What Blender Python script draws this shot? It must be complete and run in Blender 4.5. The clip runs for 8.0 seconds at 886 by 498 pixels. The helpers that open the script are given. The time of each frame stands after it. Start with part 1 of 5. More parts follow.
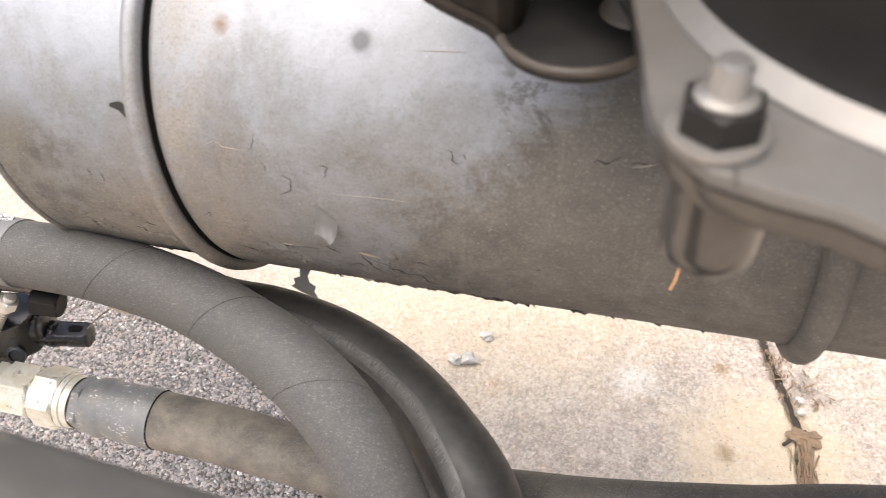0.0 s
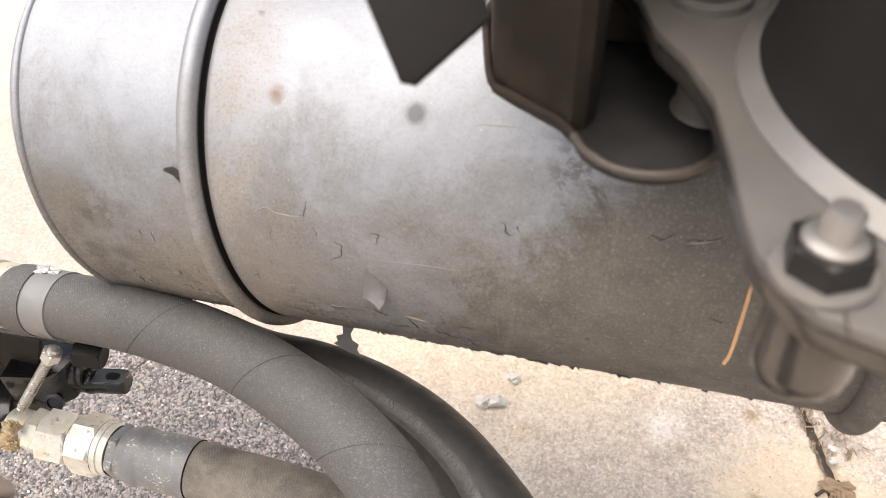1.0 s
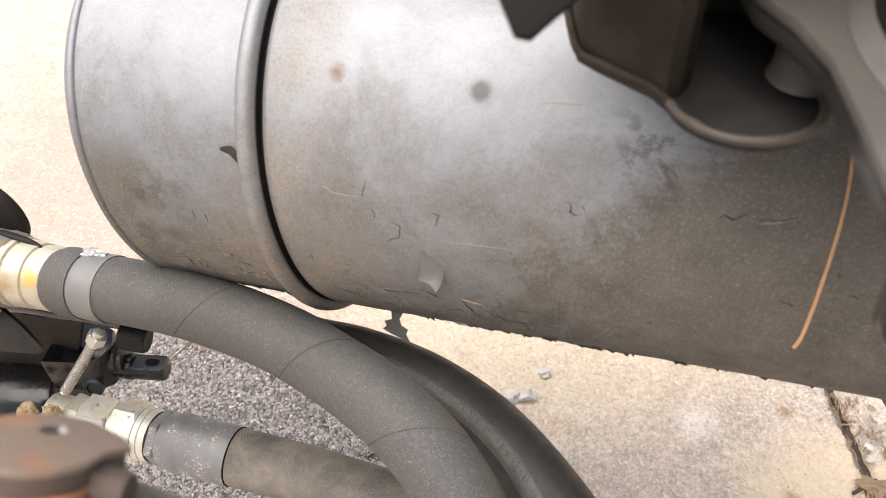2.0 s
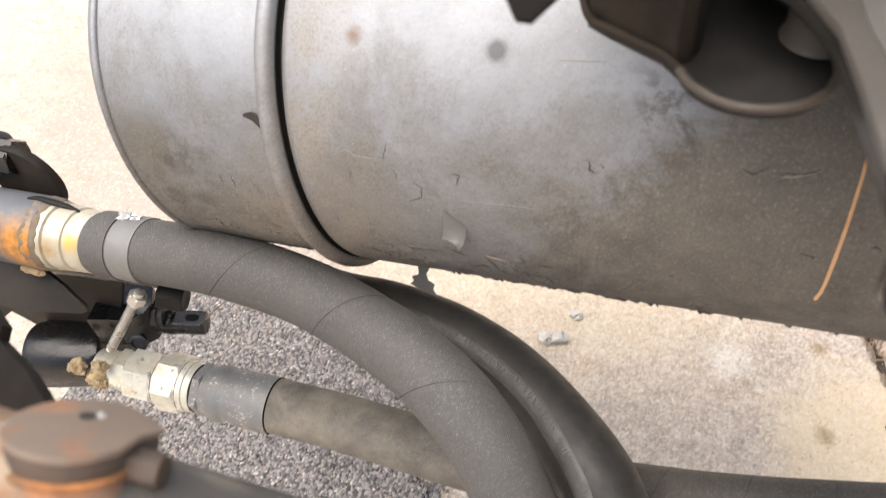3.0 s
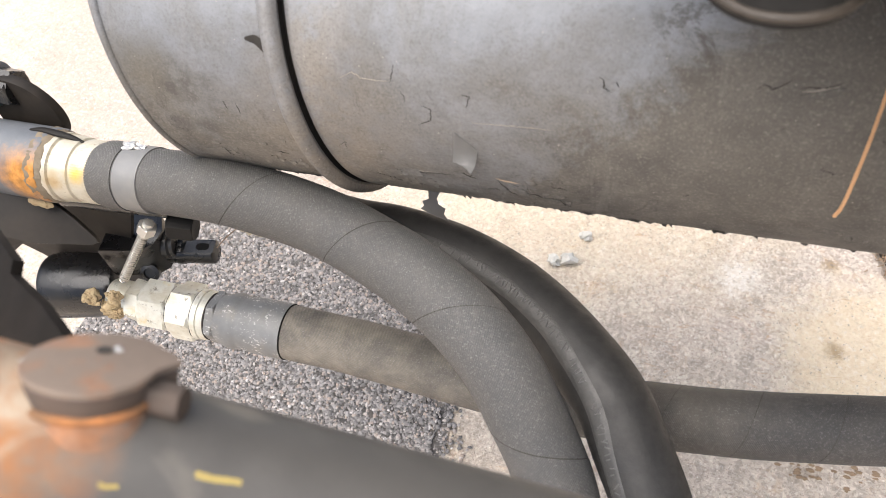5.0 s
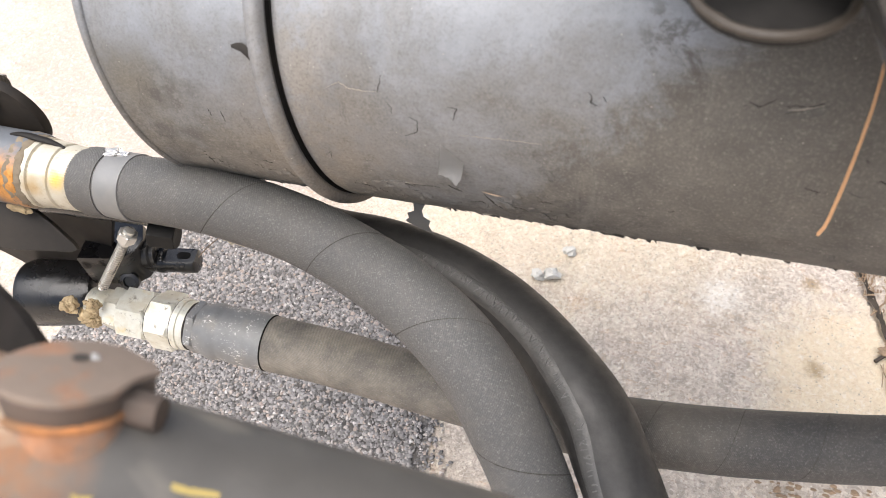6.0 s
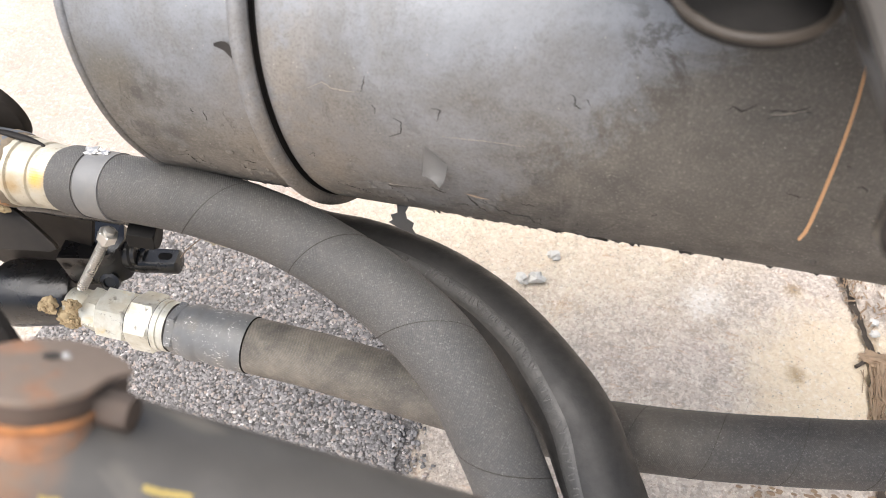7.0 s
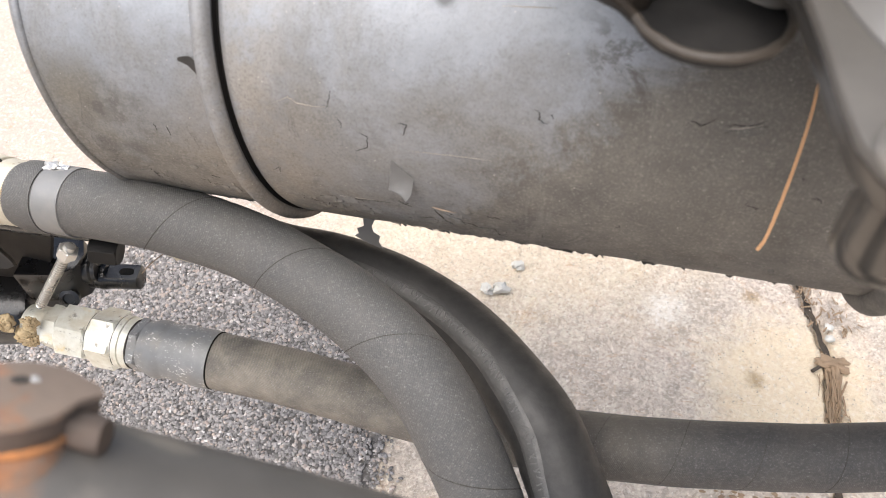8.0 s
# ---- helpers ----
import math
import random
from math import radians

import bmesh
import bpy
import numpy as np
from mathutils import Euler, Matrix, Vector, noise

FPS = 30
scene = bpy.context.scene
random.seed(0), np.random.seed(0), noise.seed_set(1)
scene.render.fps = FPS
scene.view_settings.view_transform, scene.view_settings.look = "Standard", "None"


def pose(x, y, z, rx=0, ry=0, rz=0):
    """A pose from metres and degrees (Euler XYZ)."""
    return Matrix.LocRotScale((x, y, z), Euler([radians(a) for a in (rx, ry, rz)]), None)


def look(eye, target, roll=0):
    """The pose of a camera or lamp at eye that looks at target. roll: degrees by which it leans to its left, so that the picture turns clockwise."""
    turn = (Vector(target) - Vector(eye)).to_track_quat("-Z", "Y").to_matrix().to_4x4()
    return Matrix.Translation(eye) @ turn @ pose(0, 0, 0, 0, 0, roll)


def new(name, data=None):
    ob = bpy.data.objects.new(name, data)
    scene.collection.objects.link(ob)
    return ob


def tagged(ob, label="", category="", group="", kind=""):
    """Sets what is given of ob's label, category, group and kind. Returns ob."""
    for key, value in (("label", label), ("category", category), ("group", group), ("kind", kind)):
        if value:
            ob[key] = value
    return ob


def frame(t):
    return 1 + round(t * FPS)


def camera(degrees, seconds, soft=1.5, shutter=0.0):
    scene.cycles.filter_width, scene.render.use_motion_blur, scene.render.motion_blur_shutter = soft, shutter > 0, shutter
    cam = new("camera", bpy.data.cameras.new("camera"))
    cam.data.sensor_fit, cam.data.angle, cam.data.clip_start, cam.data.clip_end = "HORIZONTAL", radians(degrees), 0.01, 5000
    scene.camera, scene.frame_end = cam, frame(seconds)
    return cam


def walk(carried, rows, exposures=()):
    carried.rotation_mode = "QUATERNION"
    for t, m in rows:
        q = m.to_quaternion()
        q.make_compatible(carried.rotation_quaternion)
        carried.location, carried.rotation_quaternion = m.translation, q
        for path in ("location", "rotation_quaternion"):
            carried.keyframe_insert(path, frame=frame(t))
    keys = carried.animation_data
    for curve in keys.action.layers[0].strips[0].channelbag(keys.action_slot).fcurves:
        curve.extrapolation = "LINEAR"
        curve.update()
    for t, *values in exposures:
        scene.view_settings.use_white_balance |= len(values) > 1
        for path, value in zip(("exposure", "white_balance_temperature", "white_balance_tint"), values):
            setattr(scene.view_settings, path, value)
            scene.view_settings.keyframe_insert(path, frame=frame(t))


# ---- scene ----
cam = camera(59.6, 8.0, soft=0.4, shutter=0.3)
cam.data.dof.use_dof = True
cam.data.dof.focus_distance = 0.75
cam.data.dof.aperture_fstop = 11.0

PATH = [
    (0.0, 0.0486, -0.0107, 0.9412, 44.888, 1.578, 15.478),
    (0.2, 0.0316, -0.0164, 0.9421, 45.008, 1.903, 15.906),
    (0.5, 0.0159, -0.0199, 0.9475, 45.766, 2.243, 16.267),
    (0.7, 0.0207, -0.0112, 0.953, 46.014, 2.028, 16.39),
    (1.0, 0.0215, 0.0002, 0.9638, 46.622, 1.847, 16.51),
    (1.2, 0.0124, -0.0053, 0.9573, 46.804, 1.806, 16.738),
    (1.5, -0.0022, -0.0088, 0.9556, 46.885, 1.79, 17.085),
    (1.7, -0.0077, -0.0131, 0.9502, 46.835, 1.901, 17.256),
    (2.8, -0.0019, -0.0121, 0.9633, 44.963, 3.512, 17.981),
    (3.0, 0.0001, -0.0055, 0.9666, 42.089, 5.037, 18.108),
    (3.2, -0.0015, -0.0033, 0.9687, 40.012, 6.04, 18.03),
    (3.5, 0.0, 0.0, 0.9783, 36.633, 7.841, 17.746),
    (4.0, 0.0059, 0.0041, 0.9765, 35.444, 7.855, 17.327),
    (5.3, -0.0058, -0.003, 0.9611, 36.808, 5.595, 17.606),
    (5.5, -0.0037, -0.0011, 0.9626, 37.078, 5.25, 17.579),
    (6.0, -0.0058, -0.0015, 0.9599, 37.369, 4.641, 17.525),
    (6.5, -0.0047, -0.0009, 0.9579, 37.542, 4.093, 17.481),
    (7.0, -0.0043, -0.0007, 0.9572, 37.644, 3.531, 17.245),
    (7.5, -0.0058, -0.0019, 0.9551, 38.018, 2.665, 16.25),
    (8.0, -0.0067, -0.0015, 0.961, 38.276, 1.743, 15.073),
]
EXPOSURE = ((0.0, 0.74, 6600, 13), (0.5, 0.74, 6650, 13), (1.0, 0.66, 6700, 13), (1.7, 0.54, 6750, 13), (3.0, 0.58, 6700, 12), (3.5, 0.66, 6650, 12), (5.5, 0.68, 6400, 11), (8.0, 0.66, 6350, 11))
walk(cam, [(row[0], pose(*row[1:])) for row in PATH], EXPOSURE)

# ---- daylight: a bright hazy sky with a soft sun ----
SUN_ELEVATION, SUN_ROTATION = radians(72), radians(-145)
world = bpy.data.worlds.new("sky")
scene.world = world
world.use_nodes = True
wn = world.node_tree.nodes
sky = wn.new("ShaderNodeTexSky")
sky.sky_type = "NISHITA"
sky.sun_disc = False
sky.sun_elevation, sky.sun_rotation = SUN_ELEVATION, SUN_ROTATION
sky.air_density, sky.dust_density, sky.ozone_density = 1.0, 4.0, 1.0
world.node_tree.links.new(sky.outputs["Color"], wn["Background"].inputs["Color"])
wn["Background"].inputs["Strength"].default_value = 0.11

sun_data = bpy.data.lights.new("sun", "SUN")
sun_data.energy, sun_data.angle, sun_data.color = 4.4, radians(80), (1.0, 0.95, 0.88)
sun = new("sun", sun_data)
sun_way = Vector((math.sin(SUN_ROTATION) * math.cos(SUN_ELEVATION), math.cos(SUN_ROTATION) * math.cos(SUN_ELEVATION), math.sin(SUN_ELEVATION)))
sun.matrix_world = look(sun_way * 5, (0, 0, 0))


# ---- materials ----
class Nodes:
    """A node material with a Principled shader and short ways to add textures."""

    def __init__(self, name, color=(0.5, 0.5, 0.5), rough=0.6, metal=0.0, spec=0.5):
        self.mat = bpy.data.materials.new(name)
        self.mat.use_nodes = True
        self.tree = self.mat.node_tree
        self.shader = self.tree.nodes["Principled BSDF"]
        self.set("Base Color", (*color, 1))
        self.set("Roughness", rough)
        self.set("Metallic", metal)
        self.set("Specular IOR Level", spec)
        self.coord = self.tree.nodes.new("ShaderNodeTexCoord")
        self.space = self.coord.outputs["Object"]

    def set(self, key, value):
        if isinstance(value, bpy.types.NodeSocket):
            self.tree.links.new(value, self.shader.inputs[key])
        else:
            self.shader.inputs[key].default_value = value

    def plug(self, socket, value):
        if isinstance(value, bpy.types.NodeSocket):
            self.tree.links.new(value, socket)
        else:
            socket.default_value = value

    def noise(self, scale, detail=4.0, rough=0.55, distort=0.0, space=None):
        n = self.tree.nodes.new("ShaderNodeTexNoise")
        self.tree.links.new(space or self.space, n.inputs["Vector"])
        n.inputs["Scale"].default_value, n.inputs["Detail"].default_value = scale, detail
        n.inputs["Roughness"].default_value, n.inputs["Distortion"].default_value = rough, distort
        return n.outputs["Fac"]

    def voronoi(self, scale, feature="F1", out="Distance", space=None, randomness=1.0):
        n = self.tree.nodes.new("ShaderNodeTexVoronoi")
        n.feature = feature
        self.tree.links.new(space or self.space, n.inputs["Vector"])
        n.inputs["Scale"].default_value = scale
        n.inputs["Randomness"].default_value = randomness
        return n.outputs[out]

    def wave(self, scale, space, distort=0.0, direction="X"):
        n = self.tree.nodes.new("ShaderNodeTexWave")
        n.wave_type, n.bands_direction = "BANDS", direction
        self.tree.links.new(space, n.inputs["Vector"])
        n.inputs["Scale"].default_value, n.inputs["Distortion"].default_value = scale, distort
        return n.outputs["Fac"]

    def stretch(self, scale, turn=(0, 0, 0), space=None):
        n = self.tree.nodes.new("ShaderNodeMapping")
        self.tree.links.new(space or self.space, n.inputs["Vector"])
        n.inputs["Scale"].default_value = scale
        n.inputs["Rotation"].default_value = turn
        return n.outputs["Vector"]

    def ramp(self, fac, *stops):
        n = self.tree.nodes.new("ShaderNodeValToRGB")
        self.tree.links.new(fac, n.inputs["Fac"])
        el = n.color_ramp.elements
        while len(el) < len(stops):
            el.new(0.5)
        for e, (at, c) in zip(el, stops):
            e.position = at
            e.color = (*c, 1) if isinstance(c, tuple) else (c, c, c, 1)
        return n.outputs["Color"]

    def mix(self, fac, a, b, blend="MIX"):
        n = self.tree.nodes.new("ShaderNodeMix")
        n.data_type, n.blend_type = "RGBA", blend
        for key, v in ((0, fac), (6, a), (7, b)):
            if isinstance(v, tuple) and len(v) == 3:
                v = (*v, 1)
            self.plug(n.inputs[key], v)
        return n.outputs[2]

    def math(self, op, a, b=0.0):
        n = self.tree.nodes.new("ShaderNodeMath")
        n.operation = op
        self.plug(n.inputs[0], a)
        self.plug(n.inputs[1], b)
        return n.outputs[0]

    def along(self, axis):
        n = self.tree.nodes.new("ShaderNodeSeparateXYZ")
        self.tree.links.new(self.space, n.inputs[0])
        return n.outputs[axis]

    def around(self, place, near, far, ragged=0.0, scale=20):
        """1 within near metres of a place, 0 past far, with a ragged border."""
        n = self.tree.nodes.new("ShaderNodeVectorMath")
        n.operation = "DISTANCE"
        self.tree.links.new(self.space, n.inputs[0])
        n.inputs[1].default_value = place
        d = n.outputs["Value"]
        if ragged:
            d = self.math("ADD", d, self.math("MULTIPLY", self.math("SUBTRACT", self.noise(scale, 7, 0.7), 0.5), ragged))
        return self.ramp(d, (near, 1.0), (far, 0.0))

    def random(self):
        return self.tree.nodes.new("ShaderNodeNewGeometry").outputs["Random Per Island"]

    def bump(self, height, strength=0.3, distance=0.001, under=None):
        n = self.tree.nodes.new("ShaderNodeBump")
        self.tree.links.new(height, n.inputs["Height"])
        n.inputs["Strength"].default_value, n.inputs["Distance"].default_value = strength, distance
        if under is not None:
            self.tree.links.new(under, n.inputs["Normal"])
        self.tree.links.new(n.outputs["Normal"], self.shader.inputs["Normal"])
        return n.outputs["Normal"]


def paint_tank():
    m = Nodes("worn_grey_satin_paint", rough=0.42, spec=0.5)
    x, z = m.along("X"), m.along("Z")
    base = m.mix(m.noise(9, 5, 0.5), (0.275, 0.290, 0.312), (0.338, 0.354, 0.378))
    base = m.mix(m.math("MULTIPLY", m.ramp(m.noise(75, 9, 0.78, 0.3), (0.44, 0.0), (0.68, 1.0)), 0.22), base, (0.185, 0.180, 0.174))
    # dried mud over one end, with a slanting uneven border
    slant = m.math("SUBTRACT", x, m.math("MULTIPLY", z, 1.03))
    slant = m.math("ADD", slant, m.math("MULTIPLY", m.math("SUBTRACT", m.noise(11, 9, 0.72, 0.5), 0.5), 0.30))
    muddy = m.ramp(slant, (0.100, 0.0), (0.150, 1.0))
    # dust thickening downward, which also paints in the shell's darker shading low down
    soil = m.ramp(m.math("ADD", m.noise(9, 8, 0.7, 0.4), m.math("MULTIPLY", z, -2.4)), (0.30, 0.0), (0.60, 1.0))
    # dust held along the bead
    beside = m.math("ABSOLUTE", m.math("ADD", x, 0.026))
    held = m.math("MULTIPLY", m.ramp(m.math("ADD", beside, m.math("MULTIPLY", z, 0.28)), (0.016, 1.0), (0.072, 0.0)), m.ramp(m.noise(30, 7, 0.7), (0.33, 0.0), (0.54, 1.0)))
    dust = m.math("MAXIMUM", m.math("MULTIPLY", muddy, 0.93), m.math("MULTIPLY", soil, 0.90))
    mud = m.mix(m.ramp(m.noise(34, 9, 0.74, 0.3), (0.34, 0.0), (0.68, 1.0)), (0.068, 0.0615, 0.053), (0.168, 0.153, 0.131))
    mud = m.mix(m.math("MULTIPLY", m.ramp(m.noise(5, 4, 0.5), (0.42, 0.0), (0.62, 1.0)), 0.5), mud, (0.138, 0.122, 0.096))
    base = m.mix(dust, base, mud)
    base = m.mix(m.math("MULTIPLY", held, 0.75), base, (0.235, 0.205, 0.168))
    dust = m.math("MAXIMUM", dust, m.math("MULTIPLY", held, 0.7))
    smudge = m.ramp(m.noise(6.5, 7, 0.68, 1.0), (0.50, 0.0), (0.60, 1.0))
    base = m.mix(m.math("MULTIPLY", smudge, 0.16), base, (0.135, 0.124, 0.108))
    # an old olive stain and a dark scrape near the closed end
    stain = m.around((-0.160, -0.152, 0.022), 0.010, 0.045, 0.06, 30)
    base = m.mix(m.math("MULTIPLY", stain, 0.6), base, (0.150, 0.131, 0.094))
    for place, near, far in (((-0.144, -0.153, 0.012), 0.006, 0.0075), ((-0.150, -0.153, -0.026), 0.009, 0.0105), ((-0.128, -0.154, -0.022), 0.007, 0.0085)):
        base = m.mix(m.math("MULTIPLY", m.around(place, near, far, 0.030, 55), 0.55), base, (0.082, 0.079, 0.075))
    scrape = m.math("MULTIPLY", m.around((-0.128, -0.152, 0.018), 0.004, 0.026, 0.05, 45), m.ramp(m.noise(70, 7, 0.7), (0.44, 0.0), (0.52, 1.0)))
    base = m.mix(m.math("MULTIPLY", scrape, 0.6), base, (0.095, 0.090, 0.084))
    # damp dark blotches along the mud's border
    blot = m.math("MULTIPLY", m.ramp(m.noise(36, 9, 0.75, 0.6), (0.50, 0.0), (0.56, 1.0)), m.around((0.203, -0.125, 0.084), 0.012, 0.040, 0.05, 26))
    base = m.mix(m.math("MULTIPLY", blot, 0.62), base, (0.070, 0.061, 0.050))
    streak = m.math("MULTIPLY", m.ramp(m.noise(60, 8, 0.75, 0.4, m.stretch((0.45, 1, 1))), (0.55, 0.0), (0.63, 1.0)), m.ramp(z, (0.0, 1.0), (0.02, 0.0)))
    base = m.mix(m.math("MULTIPLY", streak, 0.35), base, (0.068, 0.058, 0.046))
    bare = m.math("MULTIPLY", m.ramp(m.noise(17, 9, 0.72, 0.5), (0.625, 0.0), (0.632, 1.0)), dust)
    base = m.mix(m.math("MULTIPLY", bare, 0.5), base, (0.120, 0.112, 0.102))
    grain = m.noise(520, 3, 0.65)
    base = m.mix(m.math("MULTIPLY", m.ramp(grain, (0.50, 0.0), (0.68, 1.0)), m.math("ADD", 0.13, m.math("MULTIPLY", dust, 0.42))), base, (0.095, 0.088, 0.078))
    base = m.mix(m.math("MULTIPLY", m.ramp(grain, (0.30, 1.0), (0.46, 0.0)), m.math("ADD", 0.08, m.math("MULTIPLY", dust, 0.16))), base, (0.42, 0.395, 0.355))
    rubbed = m.ramp(m.noise(38, 6, 0.7, 0.2, m.stretch((1, 0.12, 0.12))), (0.60, 0.0), (0.72, 1.0))
    base = m.mix(m.math("MULTIPLY", rubbed, 0.12), base, (0.46, 0.44, 0.41))
    speck = m.math("MAXIMUM", m.ramp(m.voronoi(120), (0.03, 1.0), (0.06, 0.0)), m.math("MULTIPLY", m.ramp(m.voronoi(330), (0.05, 1.0), (0.11, 0.0)), 0.10))
    base = m.mix(m.math("MULTIPLY", speck, 0.7), base, (0.52, 0.49, 0.43))
    base = m.mix(m.math("MULTIPLY", m.around((0.234, -0.139, 0.066), 0.0012, 0.0028, 0.003, 200), 0.85), base, (0.48, 0.42, 0.33))
    base = m.mix(m.math("MULTIPLY", m.around((0.004, -0.111, 0.1075), 0.002, 0.0060, 0.008, 160), 0.9), base, (0.16, 0.10, 0.065))
    base = m.mix(m.math("MULTIPLY", m.around((0.096, -0.1138, 0.1092), 0.0068, 0.0080, 0.005, 90), 0.75), base, (0.085, 0.085, 0.085))
    m.set("Base Color", base)
    m.set("Metallic", m.math("MULTIPLY", m.math("SUBTRACT", 1.0, m.math("MULTIPLY", dust, 0.80)), 0.84))
    m.set("Roughness", m.math("ADD", m.ramp(m.noise(22, 5), (0.3, 0.60), (0.75, 0.70)), m.math("MULTIPLY", dust, 0.12)))
    n = m.bump(m.noise(420, 5, 0.7), 0.26, 0.0005)
    n = m.bump(m.noise(60, 5, 0.6), 0.07, 0.002, n)
    m.bump(bare, 0.8, -0.0008, n)
    return m.mat


def rubber(name="hose_rubber", tint=(0.053, 0.0532, 0.0532), dusty=0.20, caked=None):
    m = Nodes(name, rough=0.62, spec=0.35)
    uv = m.coord.outputs["UV"]
    weave = m.wave(230, m.stretch((1, 1, 1), (0, 0, radians(58)), uv), 0.5)
    weave = m.math("MULTIPLY", weave, m.ramp(m.wave(170, m.stretch((1, 1, 1), (0, 0, radians(-40)), uv), 0.8), (0.0, 0.55), (0.6, 1.0)))
    dirt = m.ramp(m.noise(16, 6, 0.65), (0.4, 0.0), (0.75, 1.0))
    grit = m.ramp(m.noise(330, 3, 0.6), (0.5, 0.0), (0.75, 1.0))
    base = m.mix(m.noise(45, 4), tint, tuple(c * 1.35 for c in tint))
    base = m.mix(m.math("MULTIPLY", dirt, dusty), base, (0.20, 0.175, 0.145))
    base = m.mix(m.math("MULTIPLY", grit, 0.18), base, (0.24, 0.22, 0.19))
    if caked:
        # dry mud over the first part of the hose, thinning out
        reach = m.ramp(m.math("ADD", m.along("X"), m.math("MULTIPLY", m.noise(14, 7, 0.7), 0.3)), (0.22, 1.0), (0.62, 0.0))
        mud = m.mix(m.ramp(m.noise(38, 8, 0.72), (0.32, 0.0), (0.68, 1.0)), tuple(c * 0.55 for c in caked), tuple(c * 1.3 for c in caked))
        thin = m.ramp(m.noise(24, 8, 0.74, 0.4), (0.36, 0.35), (0.56, 1.0))
        base = m.mix(m.math("MULTIPLY", m.math("MULTIPLY", reach, thin), 0.9), base, mud)
    scuff = m.ramp(m.noise(30, 8, 0.75, 0.6), (0.60, 0.0), (0.72, 1.0))
    base = m.mix(m.math("MULTIPLY", scuff, 0.15), base, (0.25, 0.23, 0.20))
    dots = m.ramp(m.voronoi(290), (0.07, 1.0), (0.14, 0.0))
    base = m.mix(m.math("MULTIPLY", dots, 0.2), base, (0.36, 0.34, 0.31))
    base = m.mix(m.math("MULTIPLY", weave, 0.45), base, tuple(c * 2.3 for c in tint))
    fleck = m.ramp(m.noise(760, 3, 0.7), (0.56, 0.0), (0.70, 1.0))
    base = m.mix(m.math("MULTIPLY", fleck, 0.52), base, (0.28, 0.276, 0.268))
    m.set("Base Color", base)
    n = m.bump(weave, 0.45, 0.0005)
    m.bump(m.noise(300, 4), 0.2, 0.0005, n)
    return m.mat


def simple(name, color, rough=0.5, metal=0.0, dirt=(0.2, 0.16, 0.11), amount=0.35, grain=120, spec=0.5, relief=0.25):
    m = Nodes(name, color, rough, metal, spec)
    mottle = m.ramp(m.noise(grain * 0.25, 6, 0.65), (0.42, 0.0), (0.7, 1.0))
    shade = m.mix(m.noise(grain, 5), tuple(c * 0.8 for c in color), tuple(min(1, c * 1.2) for c in color))
    m.set("Base Color", m.mix(m.math("MULTIPLY", mottle, amount), shade, dirt))
    m.set("Metallic", m.math("MULTIPLY", m.math("SUBTRACT", 1.0, m.math("MULTIPLY", mottle, amount)), metal))
    m.set("Roughness", m.ramp(m.noise(grain * 0.6, 5), (0.3, max(0.05, rough - 0.1)), (0.75, min(1, rough + 0.15))))
    m.bump(m.noise(grain * 3, 4), relief, 0.0006)
    return m.mat


def rusty(name, paint, rust=(0.30, 0.13, 0.05), low=0.45, high=0.6, rough=0.7, spots=(), pale=None):
    """Paint with rust where the noise is high, and round the given (place, near, far)."""
    m = Nodes(name, rough=rough, spec=0.3)
    fac = m.ramp(m.noise(34, 7, 0.68, 0.4), (low, 0.0), (high, 1.0))
    for place, near, far in spots:
        fac = m.math("MAXIMUM", fac, m.around(place, near, far, far * 1.2, 40))
    rust2 = m.mix(m.ramp(m.noise(90, 6, 0.7), (0.35, 0.0), (0.65, 1.0)), rust, tuple(min(1, c * 2.0) for c in rust))
    under = m.mix(m.noise(60, 5), paint, tuple(c * 1.4 for c in paint))
    if pale:
        under = m.mix(m.math("MULTIPLY", m.ramp(m.noise(48, 6, 0.65, 0.5), (0.50, 0.0), (0.62, 1.0)), 0.5), under, pale)
    m.set("Base Color", m.mix(fac, under, rust2))
    m.bump(m.noise(220, 6), 0.35, 0.0008)
    return m.mat


